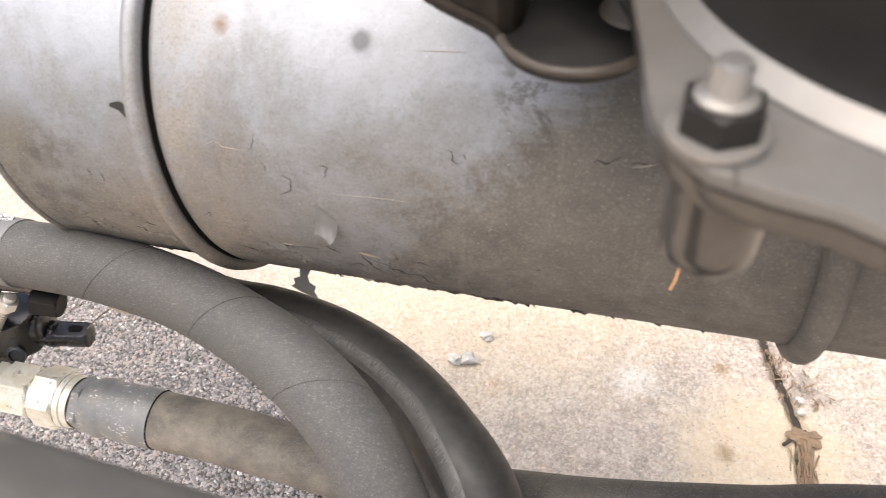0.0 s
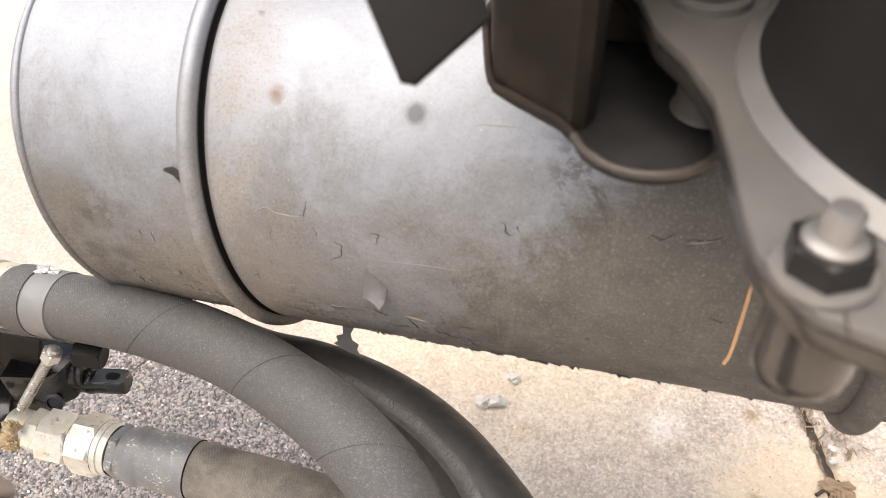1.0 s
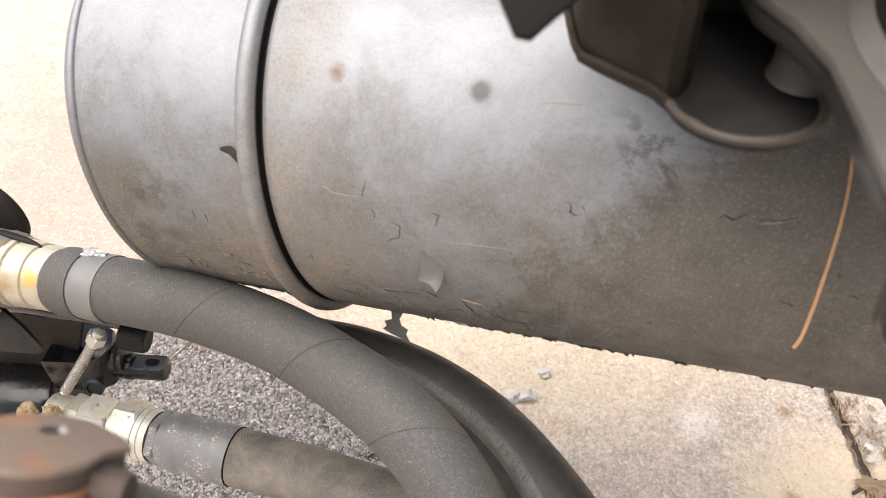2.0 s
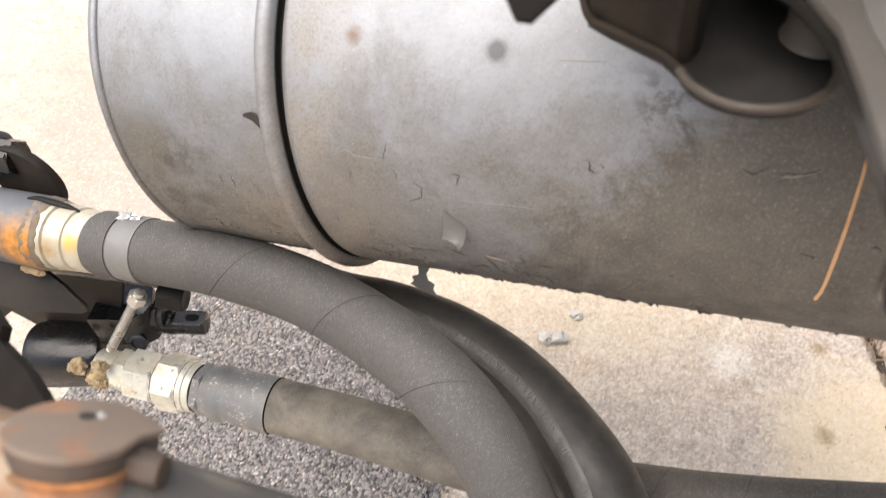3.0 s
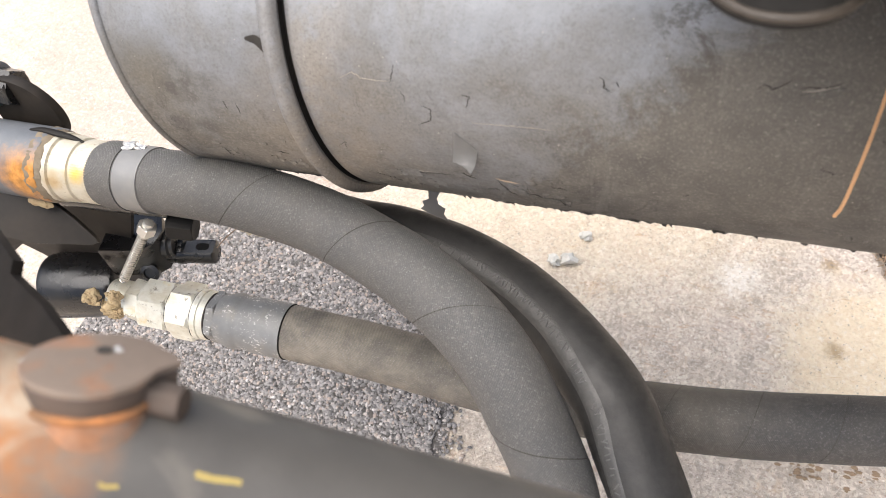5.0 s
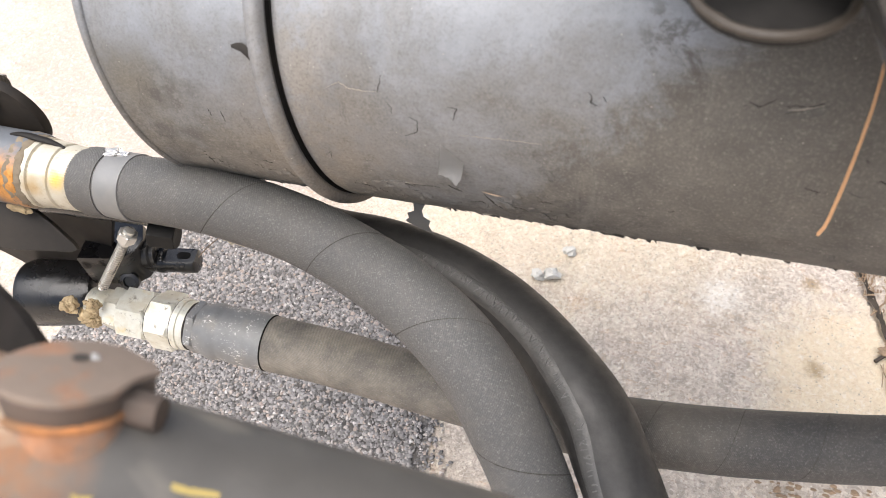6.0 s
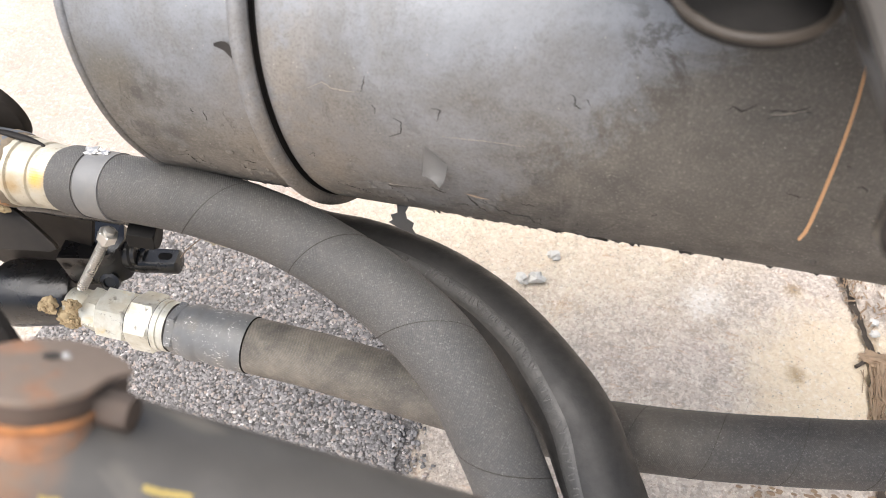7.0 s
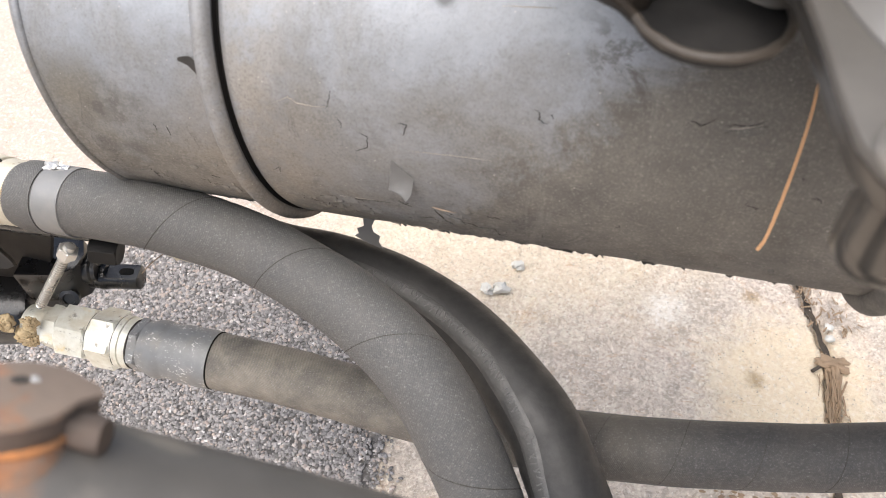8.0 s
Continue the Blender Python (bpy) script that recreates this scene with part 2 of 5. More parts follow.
def concrete():
    m = Nodes("dusty_concrete", rough=0.9, spec=0.2)
    mid = m.noise(20, 9, 0.70)
    base = m.mix(m.ramp(mid, (0.34, 0.0), (0.66, 1.0)), (0.435, 0.372, 0.306), (0.625, 0.545, 0.456))
    grey = m.ramp(m.noise(6, 8, 0.72, 0.8), (0.46, 0.0), (0.62, 1.0))
    base = m.mix(m.math("MULTIPLY", grey, 0.30), base, (0.456, 0.411, 0.359))
    pink = m.ramp(m.noise(4.5, 6, 0.6, 0.6), (0.48, 0.0), (0.62, 1.0))
    base = m.mix(m.math("MULTIPLY", pink, 0.35), base, (0.579, 0.476, 0.413))
    warm = m.ramp(m.noise(15, 8, 0.72, 1.5), (0.56, 0.0), (0.68, 1.0))
    base = m.mix(m.math("MULTIPLY", warm, 0.5), base, (0.534, 0.370, 0.227))
    blotch = m.ramp(m.noise(46, 7, 0.72, 0.5), (0.56, 0.0), (0.64, 1.0))
    base = m.mix(m.math("MULTIPLY", blotch, 0.32), base, (0.295, 0.261, 0.227))
    sand = m.around((0.30, 0.60, 0), 0.085, 0.150, 0.14, 22)
    drift = m.around((-0.95, 1.0, 0), 0.30, 0.75, 0.5, 5)
    base = m.mix(m.math("MULTIPLY", drift, 0.75), base, (0.37, 0.318, 0.278))
    sand = m.math("MAXIMUM", sand, m.math("MULTIPLY", m.around((-0.15, 0.95, 0), 0.25, 0.42, 0.3, 6), 0.6))
    base = m.mix(m.math("MULTIPLY", sand, 0.8), base, (0.742, 0.612, 0.430))
    pale = m.ramp(m.noise(130, 4, 0.6), (0.57, 0.0), (0.65, 1.0))
    base = m.mix(m.math("MULTIPLY", pale, 0.55), base, (0.742, 0.673, 0.579))
    rusty_streak = m.ramp(m.noise(30, 8, 0.75, 1.8, m.stretch((0.6, 1.4, 1))), (0.57, 0.0), (0.66, 1.0))
    base = m.mix(m.math("MULTIPLY", rusty_streak, 0.5), base, (0.487, 0.303, 0.173))
    chalk = m.around((0.115, 0.691, 0), 0.004, 0.042, 0.09, 70)
    base = m.mix(m.math("MULTIPLY", chalk, 0.5), base, (0.860, 0.830, 0.763))
    for place in ((0.247, 0.605, 0), (0.238, 0.745, 0)):
        spot = m.around(place, 0.003, 0.018, 0.028, 90)
        base = m.mix(m.math("MULTIPLY", spot, 0.75), base, (0.312, 0.212, 0.107))
    # a grey sunken patch beside the joint
    worn = m.around((0.358, 0.738, 0), 0.014, 0.034, 0.03, 40)
    base = m.mix(m.math("MULTIPLY", worn, 0.6), base, (0.348, 0.305, 0.269))
    clean = m.math("MULTIPLY", m.math("SUBTRACT", 1.0, m.math("MULTIPLY", sand, 0.6)), m.math("SUBTRACT", 1.0, m.math("MULTIPLY", drift, 0.7)))
    grains = m.ramp(m.voronoi(270, out="Color"), (0.1, 0.0), (0.9, 1.0))
    base = m.mix(m.math("MULTIPLY", clean, 0.40), base, m.ramp(grains, (0.0, 0.24), (1.0, 0.80)), "OVERLAY")
    pits = m.ramp(m.voronoi(120), (0.05, 1.0), (0.11, 0.0))
    base = m.mix(m.math("MULTIPLY", m.math("MULTIPLY", pits, clean), 0.6), base, (0.196, 0.164, 0.128))
    chips = m.ramp(m.voronoi(95), (0.07, 1.0), (0.12, 0.0))
    base = m.mix(m.math("MULTIPLY", m.math("MULTIPLY", chips, clean), 0.7), base, (0.834, 0.774, 0.687))
    flaky = m.noise(85, 8, 0.78, 0.8)
    base = m.mix(m.math("MULTIPLY", m.math("MULTIPLY", m.ramp(flaky, (0.55, 0.0), (0.60, 1.0)), clean), 0.58), base, (0.296, 0.256, 0.217))
    base = m.mix(m.math("MULTIPLY", m.math("MULTIPLY", m.ramp(flaky, (0.40, 1.0), (0.44, 0.0)), clean), 0.55), base, (0.831, 0.744, 0.642))
    m.set("Base Color", base)
    n = m.bump(m.noise(34, 6, 0.65, 0.6), 0.6, 0.008)
    n = m.bump(mid, 0.5, 0.004, n)
    n = m.bump(flaky, 0.75, -0.0027, n)
    n = m.bump(m.voronoi(170), 0.35, -0.0016, n)
    m.bump(m.noise(190, 7, 0.72), 0.5, 0.0014, n)
    return m.mat


def stones():
    m = Nodes("asphalt_stones", rough=0.75, spec=0.4)
    base = m.ramp(m.random(), (0.0, (0.075, 0.071, 0.069)), (0.38, (0.215, 0.205, 0.199)), (0.78, (0.43, 0.406, 0.391)), (0.94, (0.45, 0.355, 0.29)), (1.0, (0.80, 0.77, 0.74)))
    m.set("Base Color", m.mix(m.math("MULTIPLY", m.noise(240, 4), 0.6), base, (0.2, 0.185, 0.17)))
    m.bump(m.noise(500, 4), 0.4, 0.0006)
    return m.mat


def dirty_zinc(name="yellowed_zinc", stains=()):
    """Old zinc plating; stains are (place, near, far, colour)."""
    m = Nodes(name, rough=0.45, spec=0.5)
    base = m.mix(m.noise(90, 6, 0.6), (0.56, 0.555, 0.48), (0.73, 0.72, 0.65))
    tan = m.ramp(m.noise(42, 7, 0.7, 0.4), (0.45, 0.0), (0.66, 1.0))
    base = m.mix(m.math("MULTIPLY", tan, 0.6), base, (0.43, 0.37, 0.25))
    dark = m.ramp(m.noise(120, 6, 0.7, 0.3), (0.58, 0.0), (0.68, 1.0))
    base = m.mix(m.math("MULTIPLY", dark, 0.75), base, (0.12, 0.10, 0.07))
    yellow = m.ramp(m.noise(28, 5, 0.6, 0.5), (0.62, 0.0), (0.70, 1.0))
    base = m.mix(m.math("MULTIPLY", yellow, 0.0 if stains else 0.35), base, (0.62, 0.40, 0.05))
    if stains:
        base = m.mix(0.42, base, (0.38, 0.33, 0.24))
        base = m.mix(m.math("MULTIPLY", m.ramp(m.noise(70, 7, 0.7), (0.40, 0.0), (0.62, 1.0)), 0.5), base, (0.40, 0.35, 0.255))
    for place, near, far, color in stains:
        base = m.mix(m.math("MULTIPLY", m.around(place, near, far, far, 90), 0.8), base, color)
    m.set("Base Color", base)
    m.set("Metallic", m.math("MULTIPLY", m.math("SUBTRACT", 1.0, m.math("MULTIPLY", tan, 0.7)), 0.4))
    m.bump(m.noise(200, 6), 0.2, 0.0005)
    return m.mat


def scuffed_sleeve():
    m = Nodes("scuffed_crimp_steel", rough=0.58, spec=0.45)
    base = m.mix(m.noise(70, 6, 0.65), (0.150, 0.152, 0.152), (0.27, 0.272, 0.270))
    film = m.ramp(m.noise(30, 7, 0.7, 0.5), (0.50, 0.0), (0.68, 1.0))
    base = m.mix(m.math("MULTIPLY", film, 0.3), base, (0.33, 0.28, 0.21))
    scuff = m.math("MULTIPLY", m.ramp(m.noise(420, 5, 0.75, 0.1, m.stretch((0.6, 1, 1))), (0.56, 0.0), (0.62, 1.0)), m.ramp(m.noise(60, 6, 0.7), (0.46, 0.0), (0.58, 1.0)))
    base = m.mix(m.math("MULTIPLY", scuff, 0.8), base, (0.72, 0.70, 0.66))
    m.set("Base Color", base)
    m.set("Metallic", m.math("MULTIPLY", m.math("SUBTRACT", 1.0, scuff), 0.4))
    m.bump(m.noise(300, 5), 0.3, 0.0005)
    return m.mat


def cast_paint():
    m = Nodes("grey_cast_paint", rough=0.34, spec=0.5)
    base = m.mix(m.noise(60, 5), (0.128, 0.124, 0.118), (0.205, 0.198, 0.188))
    base = m.mix(m.math("MULTIPLY", m.ramp(m.noise(17, 6, 0.65), (0.42, 0.0), (0.70, 1.0)), 0.45), base, (0.125, 0.113, 0.098))
    # oily grime towards the bolt hole
    oily = m.around((-0.045, 0.105, 0), 0.060, 0.165, 0.06, 14)
    base = m.mix(m.math("MULTIPLY", oily, 0.85), base, m.mix(m.noise(45, 7, 0.7), (0.030, 0.027, 0.023), (0.085, 0.076, 0.065)))
    m.set("Base Color", base)
    m.set("Metallic", m.math("MULTIPLY", m.math("SUBTRACT", 1.0, oily), 0.35))
    m.set("Roughness", m.math("ADD", m.math("MULTIPLY", m.noise(40, 5), 0.2), m.math("ADD", 0.24, m.math("MULTIPLY", oily, 0.15))))
    m.bump(m.noise(260, 5), 0.25, 0.0006)
    return m.mat


def tube_paint():
    m = Nodes("scuffed_black_tube", rough=0.5, spec=0.35)
    base = m.mix(m.noise(60, 5), (0.066, 0.063, 0.059), (0.105, 0.099, 0.091))
    smear = m.ramp(m.noise(30, 4, 0.5, 0.4, m.stretch((0.45, 1, 0.7))), (0.53, 0.0), (0.66, 1.0))
    base = m.mix(m.math("MULTIPLY", smear, 0.6), base, (0.31, 0.275, 0.225))
    # the rusted end near the cover
    old = m.around((-0.050, -0.012, 0.058), 0.030, 0.058, 0.03, 45)
    warm = m.mix(m.ramp(m.noise(70, 6, 0.7, 0.4), (0.38, 0.0), (0.62, 1.0)), (0.25, 0.185, 0.13), (0.36, 0.15, 0.05))
    warm = m.mix(m.ramp(m.noise(36, 6, 0.65, 0.6), (0.50, 0.0), (0.62, 1.0)), warm, (0.40, 0.32, 0.235))
    base = m.mix(old, base, warm)
    m.set("Base Color", base)
    m.set("Roughness", m.math("ADD", 0.42, m.math("MULTIPLY", old, 0.35)))
    m.bump(m.noise(240, 6), 0.3, 0.0007)
    return m.mat


TANK = paint_tank()
SLEEVE = scuffed_sleeve()
RUBBER = rubber()
RUBBER_TAN = rubber("dusty_hose_rubber", (0.034, 0.0335, 0.0335), 0.22, (0.225, 0.200, 0.160))
RUBBER_PLAIN = simple("smooth_hose_rubber", (0.021, 0.0208, 0.0206), 0.55, 0, (0.058, 0.055, 0.051), 0.35, 160, 0.4, 0.4)
MARKS = simple("rubbed_rubber_marks", (0.105, 0.103, 0.100), 0.45, 0, (0.045, 0.057, 0.053), 0.4, 300, 0.5, 0.4)
RUBBER_SHINE = simple("worn_shiny_rubber", (0.050, 0.0495, 0.0485), 0.48, 0, (0.095, 0.091, 0.085), 0.45, 200, 0.5, 0.7)
SEAM = simple("dark_seam", (0.010, 0.0095, 0.009), 0.9, 0, (0.03, 0.026, 0.022), 0.3, 120, 0.1)
CONCRETE = concrete()
STONES = stones()
BINDER = simple("asphalt_binder", (0.065, 0.061, 0.058), 0.9, 0, (0.24, 0.21, 0.18), 0.5, 160)
ZINC = dirty_zinc()
COUPLING = dirty_zinc("stained_cream_coupling", (((-0.008, -0.023, 0.022), 0.003, 0.013, (0.70, 0.42, 0.02)), ((0.004, -0.018, 0.024), 0.002, 0.010, (0.42, 0.24, 0.07)), ((-0.032, -0.026, 0.012), 0.003, 0.012, (0.40, 0.27, 0.12))))
RIM = simple("dark_rusted_rim", (0.060, 0.048, 0.040), 0.75, 0, (0.13, 0.07, 0.04), 0.45, 60)
BOLT_STEEL = simple("bright_bolt_steel", (0.55, 0.54, 0.51), 0.3, 0.9, (0.2, 0.17, 0.13), 0.35, 60)
BOLT_BLACK = simple("oily_dark_steel", (0.012, 0.0115, 0.011), 0.3, 0.0, (0.03, 0.026, 0.022), 0.4, 60, 0.3)
BLACK = simple("glossy_black_paint", (0.007, 0.007, 0.0075), 0.26, 0, (0.06, 0.05, 0.042), 0.16, 60)
BLACK_DULL = simple("dull_black_paint", (0.011, 0.0098, 0.0088), 0.62, 0, (0.062, 0.049, 0.037), 0.5, 34, 0.2)
DUSTY = simple("dusty_brown_grey_paint", (0.018, 0.0158, 0.0135), 0.55, 0.0, (0.075, 0.061, 0.048), 0.45, 30, 0.35)
BROWN_BLACK = simple("brown_black_paint", (0.0060, 0.0050, 0.0043), 0.6, 0, (0.024, 0.017, 0.012), 0.4, 40, 0.15)
BLACK_CLEAN = simple("matt_black_paint", (0.006, 0.006, 0.006), 0.5, 0, (0.02, 0.018, 0.015), 0.3, 60, 0.2)
CAST = cast_paint()
BOSS = simple("glossy_dark_boss_paint", (0.085, 0.080, 0.073), 0.17, 0.7, (0.13, 0.108, 0.085), 0.35, 45)
FOIL = simple("crumpled_bright_foil", (0.58, 0.57, 0.55), 0.3, 0.7, (0.5, 0.48, 0.44), 0.3, 90)
DOME = simple("dark_housing_paint", (0.010, 0.0096, 0.0092), 0.55, 0.0, (0.024, 0.0215, 0.019), 0.5, 30, 0.18)
# shade from overhead is put into these near-black colours, along with grime
CUP = simple("shaded_grimy_iron", (0.016, 0.0128, 0.0100), 0.75, 0.0, (0.075, 0.057, 0.041), 0.6, 34, 0.15)
CUP_FLOOR = simple("shaded_cup_floor", (0.011, 0.0108, 0.0108), 0.55, 0.0, (0.040, 0.037, 0.034), 0.5, 50, 0.25)
LIP = simple("worn_lip", (0.052, 0.043, 0.034), 0.6, 0.0, (0.055, 0.045, 0.036), 0.7, 70)
PIPE = rusty("blue_grey_pipe_paint", (0.098, 0.106, 0.118), (0.29, 0.135, 0.035), 0.66, 0.76, 0.40, (((-0.058, -0.03, 0.012), 0.012, 0.034),))
RUST_PLATE = rusty("brown_rusted_plate", (0.155, 0.122, 0.098), (0.185, 0.088, 0.045), 0.47, 0.62)
RUST = rusty("orange_rust", (0.150, 0.082, 0.043), (0.22, 0.092, 0.033), 0.46, 0.60, 0.8)
TUBE = tube_paint()
YELLOW = simple("yellow_paint_marker", (0.36, 0.275, 0.08), 0.7, 0, (0.2, 0.17, 0.1), 0.4, 120)
CLAY = simple("dried_clay", (0.46, 0.36, 0.215), 0.95, 0, (0.17, 0.115, 0.065), 0.75, 260, 0.2, 1.0)
SANDGRIT = simple("sand_grit", (0.46, 0.41, 0.33), 0.9, 0, (0.28, 0.24, 0.19), 0.6, 300)
LITTER = simple("dry_bark_fibre", (0.33, 0.23, 0.145), 0.85, 0, (0.12, 0.09, 0.06), 0.5, 200)
GRIME = simple("grey_brown_grime", (0.20, 0.165, 0.12), 0.85, 0, (0.08, 0.062, 0.045), 0.7, 160, 0.3, 0.9)
STRAW = simple("brown_straw", (0.62, 0.36, 0.18), 0.6, 0, (0.34, 0.17, 0.08), 0.35, 300)
LEAF = simple("pale_dry_leaf", (0.46, 0.42, 0.33), 0.8, 0, (0.3, 0.25, 0.17), 0.5, 150)
PETALS = simple("yellow_tan_leaf", (0.55, 0.38, 0.15), 0.8, 0, (0.35, 0.22, 0.09), 0.4, 200)
PEBBLE = simple("white_pebble", (0.62, 0.60, 0.55), 0.85, 0, (0.4, 0.37, 0.3), 0.4, 200)
TWIG = simple("grey_bark_twig", (0.30, 0.23, 0.17), 0.85, 0, (0.16, 0.11, 0.08), 0.5, 220)
FLAKE = simple("lifted_paint_film", (0.29, 0.288, 0.284), 0.5, 0.15, (0.22, 0.21, 0.195), 0.35, 90)
SHRED = simple("torn_paint_film", (0.135, 0.131, 0.126), 0.5, 0.1, (0.10, 0.09, 0.08), 0.4, 90)
# darker copy of the film, with the shade around lifted bits in its colour
FLAKE_DARK = simple("shaded_paint_film", (0.068, 0.063, 0.058), 0.6, 0.0, (0.09, 0.08, 0.07), 0.35, 90)
STUD = simple("grey_stud_steel", (0.30, 0.29, 0.275), 0.36, 0.7, (0.16, 0.14, 0.115), 0.5, 60)
CRACK = simple("open_crack", (0.035, 0.031, 0.027), 0.9, 0, (0.06, 0.05, 0.04), 0.3)
SCRATCH = simple("pale_scratch", (0.30, 0.27, 0.23), 0.7, 0, (0.2, 0.17, 0.14), 0.4, 200)
CLAMP = simple("dull_clamp_band", (0.165, 0.169, 0.173), 0.55, 0.1, (0.22, 0.20, 0.17), 0.45, 80)
DIRT = simple("dark_joint_soil", (0.055, 0.046, 0.038), 0.95, 0, (0.13, 0.10, 0.075), 0.45, 160, 0.2, 0.7)


# ---- building helpers ----
def thing(name, base, label, category, group="", kind=""):
    ob = new(name)
    ob.location = base
    ob.empty_display_size = 0.02
    return tagged(ob, label, category, group, kind)


def part(name, bm, material, parent=None, label="", smooth=True):
    """Links a bmesh, given in world places, as one mesh object under a thing or a part."""
    mesh = bpy.data.meshes.new(name)
    base = Vector((0, 0, 0))
    up = parent
    while up is not None:
        base += up.location
        up = up.parent
    bmesh.ops.translate(bm, verts=bm.verts, vec=-base)
    bmesh.ops.recalc_face_normals(bm, faces=bm.faces)
    for f in bm.faces:
        f.smooth = smooth
    bm.to_mesh(mesh)
    bm.free()
    mesh.materials.append(material)
    if smooth:
        mesh.set_sharp_from_angle(angle=radians(38))
    ob = new(name, mesh)
    ob.parent = parent
    return tagged(ob, label) if label else ob


def axis_frame(a, b, up=(0, 0, 1)):
    """A matrix whose x runs from a to b, with a as its origin."""
    x = (Vector(b) - Vector(a)).normalized()
    y = Vector(up).cross(x).normalized()
    z = x.cross(y)
    m = Matrix((x, y, z)).transposed().to_4x4()
    m.translation = a
    return m


def lathe(profile, m, sides=48, shear=0.0, closed=True, wobble=0.0, bm=None):
    """Turns (along, radius) pairs round the frame's x axis."""
    bm = bm or bmesh.new()
    uv = bm.loops.layers.uv.verify()
    rings = []
    for s, r in profile:
        ring = []
        for i in range(sides):
            a = 2 * math.pi * i / sides
            rr = r * (1 + wobble * noise.noise((s * 30, math.cos(a) * 2, math.sin(a) * 2)))
            h = rr * math.sin(a)
            lean = shear(s) if callable(shear) else shear
            ring.append(bm.verts.new(m @ Vector((s - lean * h, rr * math.cos(a), h))))
        rings.append(ring)
    for (p, q), (s0, r0), (s1, r1) in zip(zip(rings, rings[1:]), profile, profile[1:]):
        for i in range(sides):
            j = (i + 1) % sides
            f = bm.faces.new((p[i], p[j], q[j], q[i]))
            wide = 2 * math.pi * max(r0, r1) / sides
            for loop, (u, v) in zip(f.loops, ((i, s0), (i + 1, s0), (i + 1, s1), (i, s1))):
                loop[uv].uv = (u * wide, v)
    if closed:
        for ring in (rings[0], rings[-1]):
            if profile[0][1] > 1e-5:
                bm.faces.new(ring)
    return bm


def spline(points, step=0.006):
    """A smooth curve through the points, in even steps."""
    pts = [Vector(p) for p in points]
    pts = [pts[0] * 2 - pts[1]] + pts + [pts[-1] * 2 - pts[-2]]
    out = []
    for a, b, c, d in zip(pts, pts[1:], pts[2:], pts[3:]):
        n = max(2, int((c - b).length / step))
        for i in range(n):
            t = i / n
            out.append(0.5 * (2 * b + (c - a) * t + (2 * a - 5 * b + 4 * c - d) * t * t + (3 * b - a - 3 * c + d) * t ** 3))
    out.append(pts[-2])
    return out


def frames_along(path, up=(0, 0, 1)):
    """Frames with no twist along a path: place, side and other side."""
    out, side = [], None
    for i, p in enumerate(path):
        d = (path[min(i + 1, len(path) - 1)] - path[max(i - 1, 0)]).normalized()
        side = Vector(up).cross(d) if side is None else side - d * side.dot(d)
        side.normalize()
        out.append((p, side.copy(), d.cross(side)))
    return out


def sweep(path, radius, sides=40, closed=True, bm=None, up=(0, 0, 1), flat=1.0):
    """A round bar or hose along a path; radius may be a function of the way."""
    bm = bm or bmesh.new()
    uv = bm.loops.layers.uv.verify()
    rings, way, ways = [], 0.0, []
    for i, (p, a, b) in enumerate(frames_along(path, up)):
        way += (path[i] - path[i - 1]).length if i else 0
        r = radius(way) if callable(radius) else radius
        ways.append(way)
        rings.append([bm.verts.new(p + r * (a * math.cos(2 * math.pi * k / sides) + b * flat * math.sin(2 * math.pi * k / sides))) for k in range(sides)])
    wide = 2 * math.pi * (radius(0) if callable(radius) else radius) / sides
    for (p, q), v0, v1 in zip(zip(rings, rings[1:]), ways, ways[1:]):
        for i in range(sides):
            j = (i + 1) % sides
            f = bm.faces.new((p[i], p[j], q[j], q[i]))
            for loop, (u, v) in zip(f.loops, ((i, v0), (i + 1, v0), (i + 1, v1), (i, v1))):
                loop[uv].uv = (u * wide, v)
    if closed:
        bm.faces.new(rings[0])
        bm.faces.new(rings[-1])
    return bm


def helix_on(path, radius, pitch, phase, thick=0.0009, start=0.0, end=9.0, sides=5):
    """A fine bar wound round a hose."""
    out, way = [], 0.0
    for i, (p, a, b) in enumerate(frames_along(path)):
        way += (path[i] - path[i - 1]).length if i else 0
        if start <= way <= end:
            out.append((way, p, a, b))
    pts = []
    for (w0, p0, a0, b0), (w1, p1, a1, b1) in zip(out, out[1:]):
        for k in range(4):
            t = k / 4
            w, p, a, b = w0 + (w1 - w0) * t, p0.lerp(p1, t), a0.lerp(a1, t), b0.lerp(b1, t)
            g = 2 * math.pi * w / pitch + phase
            pts.append(p + radius * (a * math.cos(g) + b * math.sin(g)))
    return sweep(pts, thick, sides)


def hexagon(m, s0, s1, across, turn=0.0, chamfer=0.12, bore=0.0):
    """A hex nut or hex body along the frame's x, its corners cut off by a cone at both ends."""
    bm = bmesh.new()
    r = across / math.sqrt(3)
    cut = chamfer * across
    rows = [(s0, 0.86), (s0 + cut * 0.45, 1.0), (s1 - cut * 0.45, 1.0), (s1, 0.86)]
    rings = []
    for s, k in rows:
        ring = []
        for i in range(24):
            a = 2 * math.pi * i / 24
            flat = across / 2 / math.cos(((a % (math.pi / 3)) - math.pi / 6))
            rr = min(flat, r * k * 1.0) if k < 1 else flat
            ring.append(bm.verts.new(m @ Vector((s, rr * math.cos(a + turn), rr * math.sin(a + turn)))))
        rings.append(ring)
    for p, q in zip(rings, rings[1:]):
        for i in range(24):
            j = (i + 1) % 24
            bm.faces.new((p[i], p[j], q[j], q[i]))
    bm.faces.new(rings[0])
    bm.faces.new(rings[-1])
    return bm


